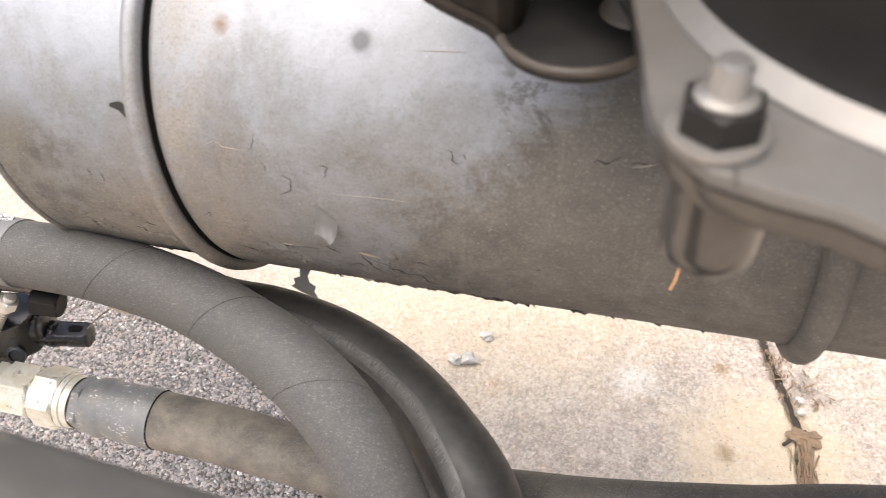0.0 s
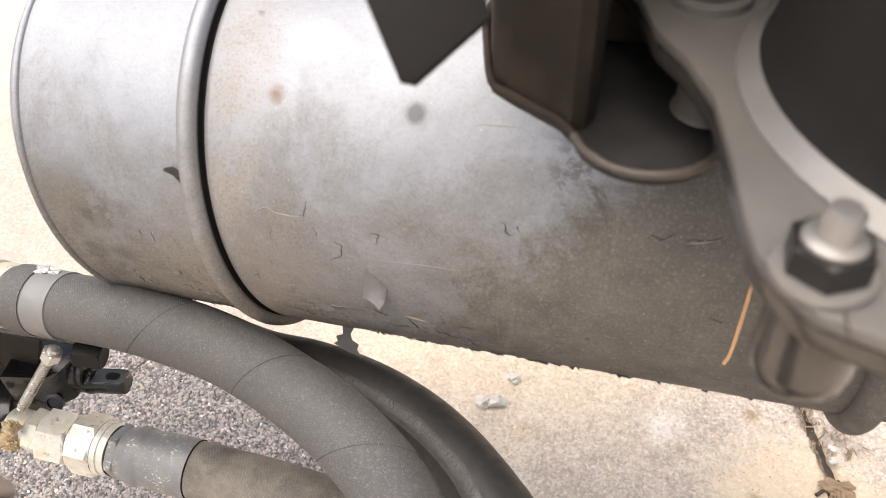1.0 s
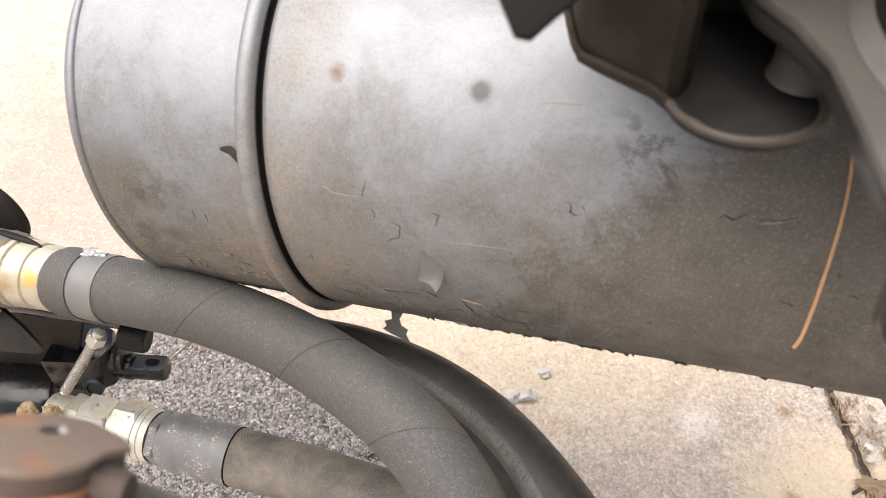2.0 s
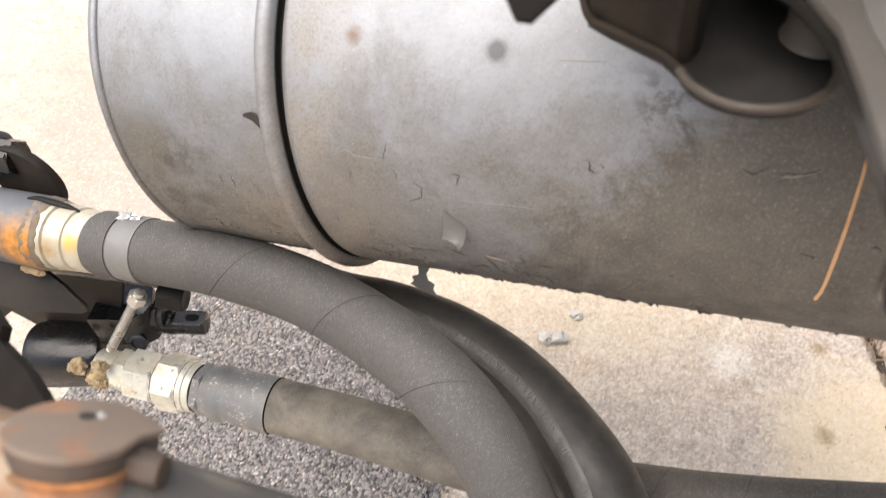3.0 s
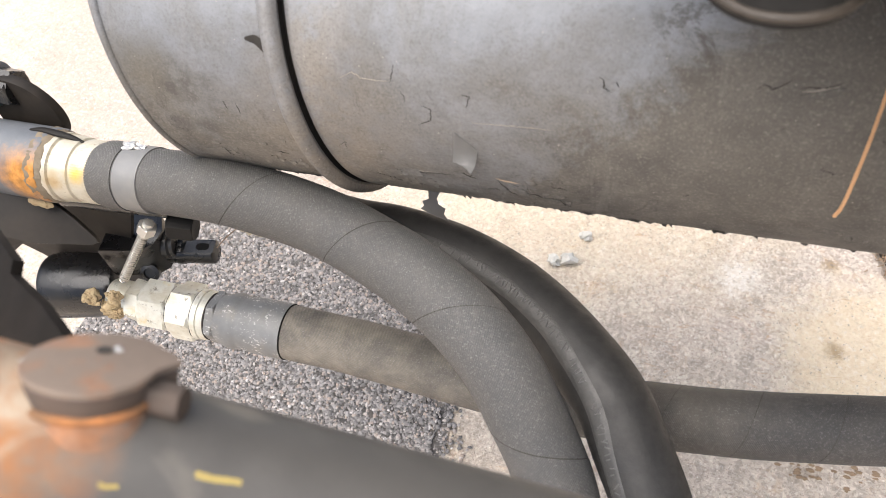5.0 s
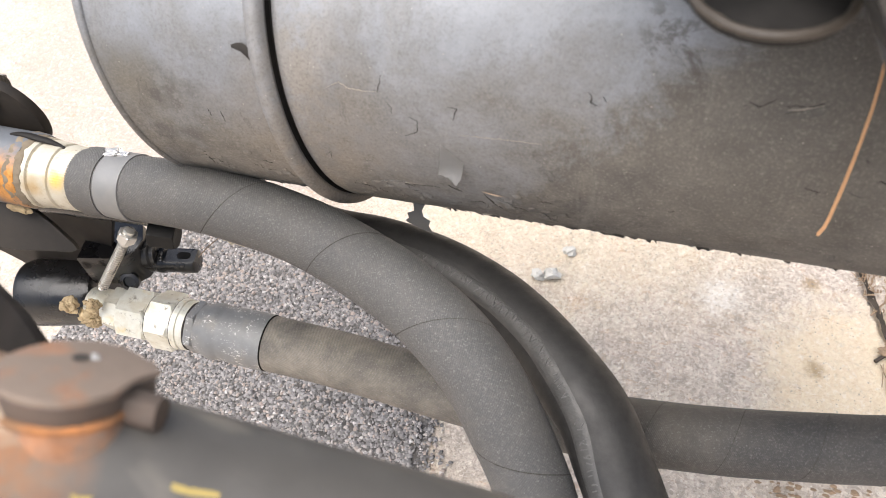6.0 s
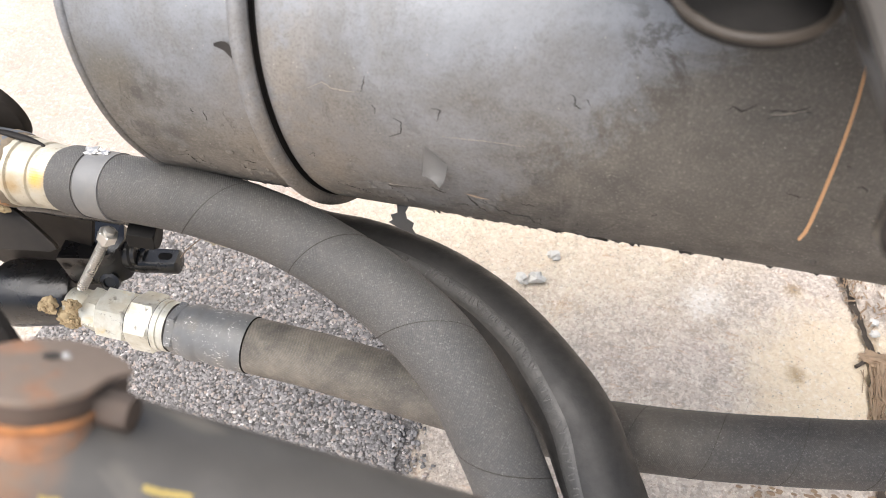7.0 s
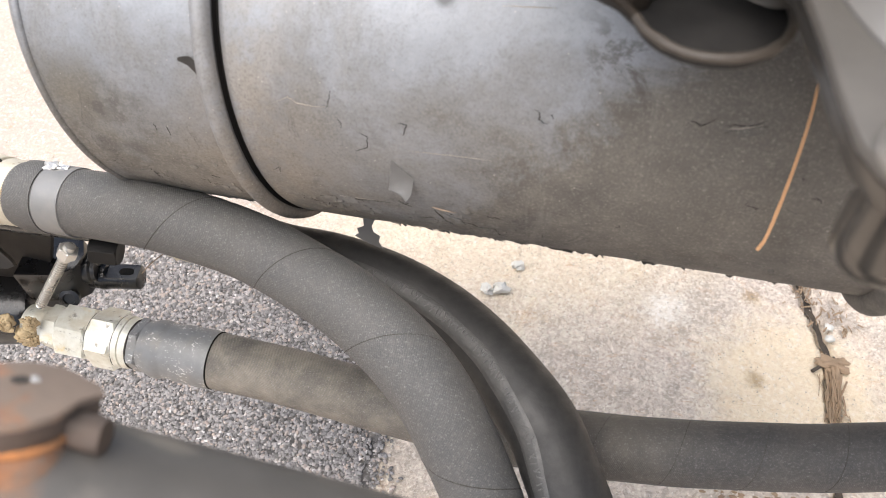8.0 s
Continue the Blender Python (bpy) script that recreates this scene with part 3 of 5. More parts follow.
def slab(outline, m, thick, bevel=0.0008, bm=None):
    """A plate: an outline in the frame's x and y, thick along -z, with bevelled rims."""
    bm = bm or bmesh.new()
    top = [bm.verts.new(m @ Vector((x, y, 0))) for x, y in outline]
    f = bm.faces.new(top)
    got = bmesh.ops.extrude_face_region(bm, geom=[f])
    down = m.to_3x3() @ Vector((0, 0, -thick))
    bmesh.ops.translate(bm, verts=[v for v in got["geom"] if isinstance(v, bmesh.types.BMVert)], vec=down)
    if bevel:
        rim = [e for e in bm.edges if len(e.link_faces) == 2 and len(e.link_faces[0].verts) != len(e.link_faces[1].verts)]
        bmesh.ops.bevel(bm, geom=rim, offset=bevel, segments=2, affect="EDGES", profile=0.6)
    return bm


def arc(cx, cy, r, a0, a1, n):
    return [(cx + r * math.cos(radians(a0 + (a1 - a0) * i / n)), cy + r * math.sin(radians(a0 + (a1 - a0) * i / n))) for i in range(n + 1)]


def lump(place, size, seed, squash=(1, 1, 0.7), level=2, rough=0.35, bm=None):
    """An uneven stone."""
    own = bmesh.new()
    bmesh.ops.create_icosphere(own, subdivisions=level, radius=1.0)
    for v in own.verts:
        k = 1 + rough * noise.noise(v.co * 1.3 + Vector((seed * 7.1, seed * 3.3, seed)))
        k += 0.4 * rough * noise.noise(v.co * 3.1 + Vector((seed, seed * 5.3, 0)))
        v.co = Vector((v.co.x * squash[0], v.co.y * squash[1], v.co.z * squash[2])) * k * size + Vector(place)
    return own

# ---- the ground ----
JOINT = ((0.40, 0.352), (0.57, 0.350), (0.604, 0.345), (0.65, 0.349), (0.672, 0.343), (0.694, 0.336), (0.731, 0.325), (0.774, 0.310), (0.90, 0.275))


def joint_x(y):
    """Where the open joint of the slab runs."""
    y = min(max(y, 0.4001), 0.8999)
    for (y0, x0), (y1, x1) in zip(JOINT, JOINT[1:]):
        if y0 <= y <= y1:
            return x0 + (x1 - x0) * (y - y0) / (y1 - y0) + 0.004 * noise.noise((0, y * 60, 5))


def build_ground():
    # one sheet, fine near the machine and coarse to the horizon
    xs = sorted({-400, -60, -12, -4, 4, 12, 60, 400} | {round(-2.2 + 0.02 * i, 3) for i in range(166)} | {round(0.28 + 0.004 * i, 3) for i in range(32)})
    ys = sorted({-400, -60, -8, -2, -0.6, 4, 12, 60, 400} | {round(-0.2 + 0.02 * i, 3) for i in range(111)} | {round(0.40 + 0.008 * i, 3) for i in range(62)})
    bm = bmesh.new()
    grid = []
    for y in ys:
        row = []
        for x in xs:
            near = max(0.0, 1 - max(abs(x + 0.5) - 1.6, 0, abs(y - 0.9) - 1.1))
            z = near * (0.0035 * noise.noise((x * 5, y * 5, 0)) + 0.0018 * noise.noise((x * 23, y * 23, 3)))
            # the open joint in the slab
            d = abs(x - joint_x(y)) / (0.011 + 0.005 * noise.noise((x * 60, y * 60, 8)))
            if 0.40 < y < 0.89 and d < 1:
                z -= 0.013 * (1 - d * d)
            d = math.hypot((x - 0.366) / 0.016, (y - 0.742) / 0.045)
            if d < 1:
                z -= 0.006 * (1 - d) + 0.003 * noise.noise((x * 90, y * 90, 2)) * (1 - d)
            row.append(bm.verts.new((x, y, z - 0.0015)))
        grid.append(row)
    for a, b in zip(grid, grid[1:]):
        for i in range(len(xs) - 1):
            bm.faces.new((a[i], a[i + 1], b[i + 1], b[i]))
    return part("ground", bm, CONCRETE)


ground = tagged(build_ground(), "pale dusty concrete yard with sandy stains", "ground", kind="structure")


def in_asphalt(x, y):
    """The strip of open asphalt: how deep inside a place lies, in metres."""
    edge = 0.035 * noise.noise((x * 7, y * 7, 1)) + 0.015 * noise.noise((x * 25, y * 25, 2))
    return min(x + 0.80, -0.245 - x - (y - 0.36) * 0.3, y - 0.2, 0.63 - y - 0.1 * (x + 0.5)) + edge


def build_binder():
    bm = bmesh.new()
    step, keep = 0.015, {}
    for i in range(60):
        for j in range(50):
            x, y = -0.98 + i * step, 0.12 + j * step
            if in_asphalt(x, y) > 0.0:
                keep[i, j] = (x, y)
    verts = {}

    def corner(i, j):
        if (i, j) not in verts:
            x, y = -0.98 + (i - 0.5) * step, 0.12 + (j - 0.5) * step
            deep = in_asphalt(x, y)
            verts[i, j] = bm.verts.new((x, y, 0.0035 * min(1, max(-0.8, deep / 0.03)) + 0.002))
        return verts[i, j]

    for i, j in keep:
        bm.faces.new((corner(i, j), corner(i + 1, j), corner(i + 1, j + 1), corner(i, j + 1)))
    return bm


asphalt = tagged(part("asphalt_patch", build_binder(), BINDER), "rough grey asphalt patch with exposed stones", "asphalt", kind="structure")


def build_stones():
    rng = random.Random(4)
    base = bmesh.new()
    bmesh.ops.create_icosphere(base, subdivisions=1, radius=1.0)
    shape = [v.co.copy() for v in base.verts]
    faces = [[v.index for v in f.verts] for f in base.faces]
    base.free()
    verts, polys = [], []
    for _ in range(72000):
        x, y = rng.uniform(-0.90, -0.12), rng.uniform(0.17, 0.78)
        deep = in_asphalt(x, y)
        if deep < 0.0 and rng.random() > math.exp(deep * 110) * 0.5:
            continue
        size = rng.uniform(0.0016, 0.0038) * (1.3 if rng.random() < 0.12 else 1)
        turn = Euler((rng.uniform(0, 6.3), rng.uniform(0, 6.3), rng.uniform(0, 6.3))).to_matrix()
        flat = (rng.uniform(0.7, 1.3), rng.uniform(0.7, 1.2), rng.uniform(0.5, 0.9))
        k0 = len(verts)
        z = 0.0058 if deep > 0.01 else 0.0012
        for c in shape:
            p = turn @ Vector((c.x * flat[0], c.y * flat[1], c.z * flat[2])) * size * rng.uniform(0.82, 1.15)
            verts.append((x + p.x, y + p.y, z + p.z * 0.8))
        polys += [[k0 + i for i in f] for f in faces]
    mesh = bpy.data.meshes.new("asphalt_stones")
    mesh.from_pydata(verts, [], polys)
    mesh.materials.append(STONES)
    return new("asphalt_stones", mesh)


tagged(build_stones(), "grey and brown crushed stones set in asphalt", "gravel", kind="stuff")

# ---- the big tank ----
TANK_AT = Vector((-0.2081, 0.479, 0.5989))
TANK_WAY = Vector((0.99885, 0.0, 0.04804))
TANK_R = 0.1543
tank_m = axis_frame(TANK_AT, TANK_AT + TANK_WAY)


def SHEAR(s):
    """How far the tank's rings lean; the end cap leans a little more."""
    return 0.1 if s < -0.1 else 0.06



def on_tank(s, angle, lift=0.0):
    """A place on the tank's skin: metres along it, degrees up from the side that faces -y."""
    a = radians(angle)
    r = TANK_R + lift
    return tank_m @ Vector((s, -r * math.cos(a), r * math.sin(a)))


tank = thing("steel_tank", TANK_AT, "dark grey painted steel tank with peeling paint and two raised beads", "tank")


SLOT = -0.0374
profile = [(-0.206, 0.03), (-0.204, 0.09), (-0.199, 0.135), (-0.193, 0.147), (-0.186, 0.1525), (-0.179, 0.1552), (-0.172, 0.1550), (-0.168, TANK_R)]
for first, last in ((-0.161, SLOT), (SLOT, 0.62)):
    n = int((last - first) / 0.012)
    profile += [(first + 0.006 + (last - first - 0.012) * i / n, TANK_R) for i in range(n + 1)]
    if last == SLOT:
        profile += [(last - 0.0024, TANK_R - 0.0006), (last - 0.0020, TANK_R - 0.010), (last + 0.0002, TANK_R - 0.010), (last + 0.0006, TANK_R - 0.0030), (last + 0.0020, TANK_R - 0.0012), (last + 0.0050, TANK_R - 0.0002)]
part("shell", lathe(profile, tank_m, 144, SHEAR, wobble=0.003), TANK, tank)


def ring(at, r, fat, n=16):
    return [(at + fat * math.cos(2 * math.pi * i / n), r + fat * math.sin(2 * math.pi * i / n)) for i in range(n + 1)]


for at, fat, rise in ((-0.0458, 0.0066, 0.0026), (0.3805, 0.0094, 0.0032)):
    part("bead", lathe(ring(at, TANK_R + rise, fat), tank_m, 144, SHEAR, closed=False), TANK, tank, "rounded raised bead round the shell")


# a black ring lines the groove, its shade put into the colour
at = SLOT
part("groove_shade", lathe([(at - 0.0022, TANK_R + 0.0002), (at - 0.0020, TANK_R - 0.0045), (at - 0.001, TANK_R - 0.005), (at + 0.0004, TANK_R - 0.0040)], tank_m, 144, SHEAR, closed=False), SEAM, tank, "black ring in the groove beside the bead, standing in for shade")
part("end_rim", lathe(ring(-0.1795, TANK_R + 0.0006, 0.0028), tank_m, 144, SHEAR, closed=False), TANK, tank, "rolled rim at the tank end")


def skin_strip(points, wide, lift, name, material):
    """A fine strip on the tank's skin through (along, degrees) places, tapered at its ends."""
    path = []
    for (s0, a0), (s1, a1) in zip(points, points[1:]):
        for i in range(8):
            t = i / 8
            jag = 0.0011 * noise.noise((s0 * 900 + i * 1.7, a0, 2))
            path.append(on_tank(s0 + (s1 - s0) * t + jag, a0 + (a1 - a0) * t + jag * 250, lift))
    path.append(on_tank(*points[-1], lift))
    total = sum((p - q).length for p, q in zip(path, path[1:]))
    bm = sweep(path, lambda w: wide * (0.25 + 0.75 * math.sin(math.pi * min(1, max(0.0, w / total)))) * (1 + 0.4 * noise.noise((w * 400, 0, 1))), 5)
    return part(name, bm, material, tank)


for points, wide in (
    (((0.0328, 20.1), (0.0312, 17.5), (0.0294, 15.4)), 0.0007),
    (((0.0354, 13.4), (0.0377, 11.9), (0.0375, 10.1)), 0.0006),
    (((0.0486, 10.0), (0.0545, 9.0), (0.0535, 5.9), (0.0444, 4.2)), 0.0006),
    (((0.0756, 13.8), (0.0810, 13.6), (0.0782, 10.5)), 0.0006),
    (((-0.0084, -18.3), (-0.0005, -20.4), (0.0062, -21.6), (0.0111, -17.0), (0.0202, -15.8)), 0.0007),
    (((0.0228, -15.5), (0.0370, -15.3), (0.0510, -14.9), (0.0602, -14.7)), 0.0005),
    (((0.0914, -14.4), (0.0959, -19.3), (0.1018, -23.4)), 0.0014),
    (((0.1074, -20.8), (0.1153, -20.2), (0.1206, -22.6)), 0.0008),
    (((-0.1026, 4.7), (-0.1008, 2.3)), 0.0005),
    (((-0.0924, 4.5), (-0.0917, 1.0)), 0.0005),
    (((-0.0224, -7.3), (-0.0146, -5.0), (-0.0166, -8.8)), 0.0006),
    (((0.2422, 21.3), (0.2454, 22.5), (0.2497, 21.6), (0.2523, 22.0), (0.2580, 23.7)), 0.0006),
    (((0.2625, 22.1), (0.2678, 22.7), (0.2735, 22.4), (0.2829, 24.0)), 0.0007),
    (((0.2067, 34.0), (0.2120, 35.2), (0.2193, 35.9)), 0.0006),
    (((0.1677, 20.3), (0.1705, 19.2)), 0.0006),
):
    skin_strip(points, wide * 0.48, 0.0001, "paint_crack", CRACK)
crack_rng = random.Random(31)
for k in range(24):
    s0 = crack_rng.choice((crack_rng.uniform(-0.15, -0.07), crack_rng.uniform(-0.01, 0.13), crack_rng.uniform(0.13, 0.34)))
    a0 = crack_rng.uniform(-27, -10) if s0 < 0.13 else crack_rng.uniform(-12, 30)
    way = [(s0, a0)]
    for _ in range(crack_rng.randint(2, 4)):
        way.append((way[-1][0] + crack_rng.uniform(-0.001, 0.006), way[-1][1] + crack_rng.uniform(-1.3, 1.0)))
    skin_strip(way, crack_rng.uniform(0.00016, 0.00034), 0.0001, "paint_crack", CRACK)
for points, wide in (
    (((0.0804, 6.6), (0.1073, 6.9), (0.1343, 7.0)), 0.0004),
    (((-0.0069, 15.0), (0.0035, 17.0), (0.0105, 15.5), (0.0294, 15.5)), 0.0005),
    (((0.1342, 41.4), (0.1642, 41.9)), 0.0005),
    (((0.2640, 21.6), (0.2700, 22.0), (0.2810, 23.2)), 0.0010),
    (((0.0228, -14.9), (0.0370, -14.7), (0.0480, -14.3)), 0.0005),
):
    skin_strip(points, wide * 0.6, 0.0001, "paint_ridge", SCRATCH)


def film(corners, curl, name="paint_flake", jag=0.0012, n=9, material=None, label=""):
    """A piece of lifted paint film between four (along, degrees) corners; curl(u, v) is its height."""
    bm = bmesh.new()
    (s0, a0), (s1, a1), (s2, a2), (s3, a3) = corners
    layers = []
    for thick in (0.0, 0.0005):
        grid = []
        for i in range(n + 1):
            row = []
            for j in range(n + 1):
                u, v = i / n, j / n
                edge = 1 if i in (0, n) or j in (0, n) else 0.15
                du = jag * edge * noise.noise((i * 1.9 + s0 * 700, j * 2.3, 0))
                s = (s0 * (1 - u) + s1 * u) * (1 - v) + (s3 * (1 - u) + s2 * u) * v + du
                a = (a0 * (1 - u) + a1 * u) * (1 - v) + (a3 * (1 - u) + a2 * u) * v + du * 350
                row.append(bm.verts.new(on_tank(s, a, curl(u, v) + thick)))
            grid.append(row)
        layers.append(grid)
    for grid in layers:
        for p, q in zip(grid, grid[1:]):
            for j in range(n):
                bm.faces.new((p[j], p[j + 1], q[j + 1], q[j]))
    low, high = layers
    for k in range(n):
        bm.faces.new((low[0][k], low[0][k + 1], high[0][k + 1], high[0][k]))
        bm.faces.new((low[n][k], low[n][k + 1], high[n][k + 1], high[n][k]))
        bm.faces.new((low[k][0], low[k + 1][0], high[k + 1][0], high[k][0]))
        bm.faces.new((low[k][n], low[k + 1][n], high[k + 1][n], high[k][n]))
    return part(name, bm, material or FLAKE, tank, label)


def curled_flake():
    """A tongue of paint film that rolls out of the skin from its upper edge and hangs with a torn tail."""
    bm = bmesh.new()
    n, rows = 12, []
    for j in range(n + 1):
        v, row = j / n, []
        for i in range(n + 1):
            u = i / n
            s0, a0 = 0.0680 + 0.0142 * u, 3.2 - 5.4 * u
            roll = 0.0042 + 0.0030 * u
            g = radians(128) * v
            torn = 0.0012 * noise.noise((u * 6, v * 3, 4)) * v
            down = roll * math.sin(g) * 1.15 + 0.020 * v * (1 - u) ** 1.3 + 0.0035 * v + torn
            lift = roll * (1 - math.cos(g)) * (0.35 + 0.65 * u) + 0.0003
            row.append(bm.verts.new(on_tank(s0 - 0.0045 * v * (1 - 0.3 * u), a0 - math.degrees(down / TANK_R), lift)))
        rows.append(row)
    faces = [bm.faces.new((p[i], p[i + 1], q[i + 1], q[i])) for p, q in zip(rows, rows[1:]) for i in range(n)]
    bmesh.ops.solidify(bm, geom=faces, thickness=0.0004)
    return part("paint_flake", bm, FLAKE, tank, "curled flake of grey paint standing off the shell")


curled_flake()
for corners, high in (
    (((0.0050, -17.0), (0.0190, -15.2), (0.0200, -18.2), (0.0070, -20.5)), 0.0016),
    (((0.0230, -14.8), (0.0330, -14.4), (0.0360, -17.2), (0.0250, -17.8)), 0.0018),
    (((0.0960, -15.5), (0.1080, -18.0), (0.1130, -21.0), (0.0990, -20.0)), 0.0026),
    (((0.1200, -22.0), (0.1320, -22.0), (0.1350, -25.0), (0.1220, -26.0)), 0.0018),
    (((0.2630, 20.8), (0.2830, 23.2), (0.2840, 21.6), (0.2660, 19.6)), 0.0016),
    (((-0.1500, -19.0), (-0.1300, -16.0), (-0.1280, -20.0), (-0.1460, -24.0)), 0.0015),
):
    film(corners, lambda u, v, high=high: 0.5 * high * v * (0.4 + 0.6 * math.sin(math.pi * u)), jag=0.0022, material=TANK)


def leaf_flake():
    """A slim crescent of film, its upper edge lifted off the shell."""
    spine = spline([Vector(p) for p in ((-0.0712, 23.0, 0), (-0.0636, 23.0, 0), (-0.0578, 21.6, 0), (-0.0549, 19.6, 0))], 0.35)
    bm, rows = bmesh.new(), []
    for k, (s, a, _) in enumerate(spine):
        u = k / (len(spine) - 1)
        half = 1.75 * math.sin(math.pi * min(1, 0.04 + 0.95 * u)) ** 0.8
        rows.append([bm.verts.new(on_tank(s + 0.0016 * v * u, a + half * v, 0.0003 + 0.0013 * (v + 1) * math.sin(math.pi * u))) for v in (-1, -0.5, 0, 0.5, 1)])
    faces = [bm.faces.new((p[i], p[i + 1], q[i + 1], q[i])) for p, q in zip(rows, rows[1:]) for i in range(4)]
    bmesh.ops.solidify(bm, geom=faces, thickness=0.0004)
    return part("paint_flake", bm, FLAKE_DARK, tank, "small leaf-shaped lifted paint flake")


leaf_flake()


def hanging_shred():
    shape = [(0.021, -0.001), (0.0225, 0.006), (0.0170, 0.0085), (0.0190, 0.012), (0.0160, 0.0145), (0.0240, 0.0175), (0.0405, 0.0215), (0.0360, 0.0160), (0.0370, 0.0120), (0.0310, 0.0095), (0.0290, 0.005), (0.0315, -0.001)]
    bm = bmesh.new()
    f = bm.faces.new([bm.verts.new(on_tank(s, -38 - 60 * k, k)) for s, k in shape])
    bmesh.ops.solidify(bm, geom=[f], thickness=0.0007)
    return part("hanging_shred", bm, SHRED, tank, "jagged shred of paint film hanging under the shell", smooth=False)


hanging_shred()


def scales():
    """Small torn bits of film along the underside."""
    rng = random.Random(9)
    bm = bmesh.new()
    for _ in range(140):
        s, a = rng.choice((rng.uniform(-0.16, -0.06), rng.uniform(0.05, 0.20), rng.uniform(0.0, 0.33))), rng.uniform(-47, -34)
        w, h = rng.uniform(0.001, 0.005), rng.uniform(0.0004, 0.0024)
        pts = [on_tank(s - w, a + 1, 0.0), on_tank(s + w * rng.uniform(0.3, 1), a + 1, 0.0), on_tank(s + w * rng.uniform(-0.3, 1.4), a - 1.2, h), on_tank(s - w * rng.uniform(-0.2, 0.9), a - 0.8, h * rng.uniform(0.3, 0.9))]
        f = bm.faces.new([bm.verts.new(p) for p in pts])
        bmesh.ops.solidify(bm, geom=[f], thickness=0.0004)
    return tagged(part("paint_scale", bm, FLAKE_DARK, tank, "torn bits of paint film along the underside", smooth=False), kind="stuff")


scales()


def crust():
    """Small crusty edges of lifted paint low on the shell."""
    rng = random.Random(17)
    bm = bmesh.new()
    for _ in range(170):
        s, a = rng.choice((rng.uniform(-0.02, 0.05), rng.uniform(0.08, 0.15), rng.uniform(-0.15, -0.06), rng.uniform(0.0, 0.33))), rng.gauss(-23, 5)
        w, h = rng.uniform(0.0012, 0.0050), rng.uniform(0.0003, 0.0011)
        ring_pts = []
        for k in range(7):
            g = 2 * math.pi * k / 7
            far = rng.uniform(0.6, 1.1)
            low = -math.sin(g)
            ring_pts.append(bm.verts.new(on_tank(s + w * far * math.cos(g), a + 0.8 * far * math.sin(g), h * max(0.0, low) + 0.0001)))
        f = bm.faces.new(ring_pts)
        bmesh.ops.solidify(bm, geom=[f], thickness=0.0003)
    return tagged(part("paint_crust", bm, TANK, tank, "crusty edges of lifting paint low on the shell", smooth=False), kind="stuff")


crust()

# ---- hoses ----
HOSE_R = 0.0282


def hose(label, points, radius, material, pitch=0.0, phase=0.0, start=0.0):
    path = spline(points)
    ob = thing("hydraulic_hose", points[0], label, "hose", "hydraulic hoses")
    part("rubber_cover", sweep(path, lambda w: radius * (1 + 0.004 * math.sin(w * 90)), 64), material, ob)
    if pitch:
        part("wrap_seam", helix_on(path, radius - 0.0002, pitch, phase, 0.00045, start), CRACK, ob, "thin dark spiral seam of the wrapping")
    return ob, path


hose_a, path_a = hose("dusty black fabric-wrapped hose curving down from a pipe end", [
    (-0.475, 0.330, 0.486), (-0.438, 0.329, 0.490), (-0.367, 0.331, 0.491), (-0.309, 0.330, 0.486), (-0.262, 0.325, 0.480), (-0.212, 0.308, 0.481), (-0.166, 0.286, 0.486),
    (-0.124, 0.261, 0.485), (-0.093, 0.239, 0.472), (-0.070, 0.218, 0.450), (-0.051, 0.199, 0.425), (-0.037, 0.182, 0.400), (-0.020, 0.155, 0.350), (0.0, 0.125, 0.25), (0.02, 0.10, 0.12), (0.05, 0.05, 0.032), (0.15, -0.1, 0.029)], HOSE_R, RUBBER, -0.106, 4.507, 0.085)
hose_b, path_b = hose("black rubber hose with raised moulded marks along a smooth strip", [
    (-0.372, 0.372, 0.433), (-0.318, 0.368, 0.428), (-0.268, 0.360, 0.429), (-0.2198, 0.3581, 0.4314), (-0.1679, 0.349, 0.4338), (-0.1173, 0.3325, 0.432), (-0.077, 0.3078, 0.4331),
    (-0.0431, 0.2796, 0.4344), (-0.0151, 0.2526, 0.4314), (0.0031, 0.2269, 0.4207), (0.0244, 0.1964, 0.4051), (0.039, 0.169, 0.388), (0.055, 0.135, 0.340), (0.075, 0.10, 0.24), (0.10, 0.06, 0.11), (0.14, 0.0, 0.03), (0.25, -0.12, 0.029)], HOSE_R, RUBBER_PLAIN)
hose_c, path_c = hose("dusty black hose running straight out of a crimped steel fitting", [
    (-0.3385, 0.305, 0.308), (-0.270, 0.305, 0.309), (-0.199, 0.302, 0.310), (-0.125, 0.297, 0.315), (-0.045, 0.293, 0.325), (0.026, 0.293, 0.340), (0.084, 0.299, 0.345),
    (0.135, 0.308, 0.347), (0.205, 0.323, 0.348), (0.281, 0.345, 0.345), (0.40, 0.39, 0.30), (0.5, 0.44, 0.2), (0.58, 0.5, 0.06), (0.68, 0.56, 0.0285)], 0.0275, RUBBER_TAN, -0.064, 0.556, 0.36)


def strip_turn(way):
    """Where the strip lies round the hose, in degrees; it winds a little."""
    return 118 + max(0.0, way - 0.33) * 290


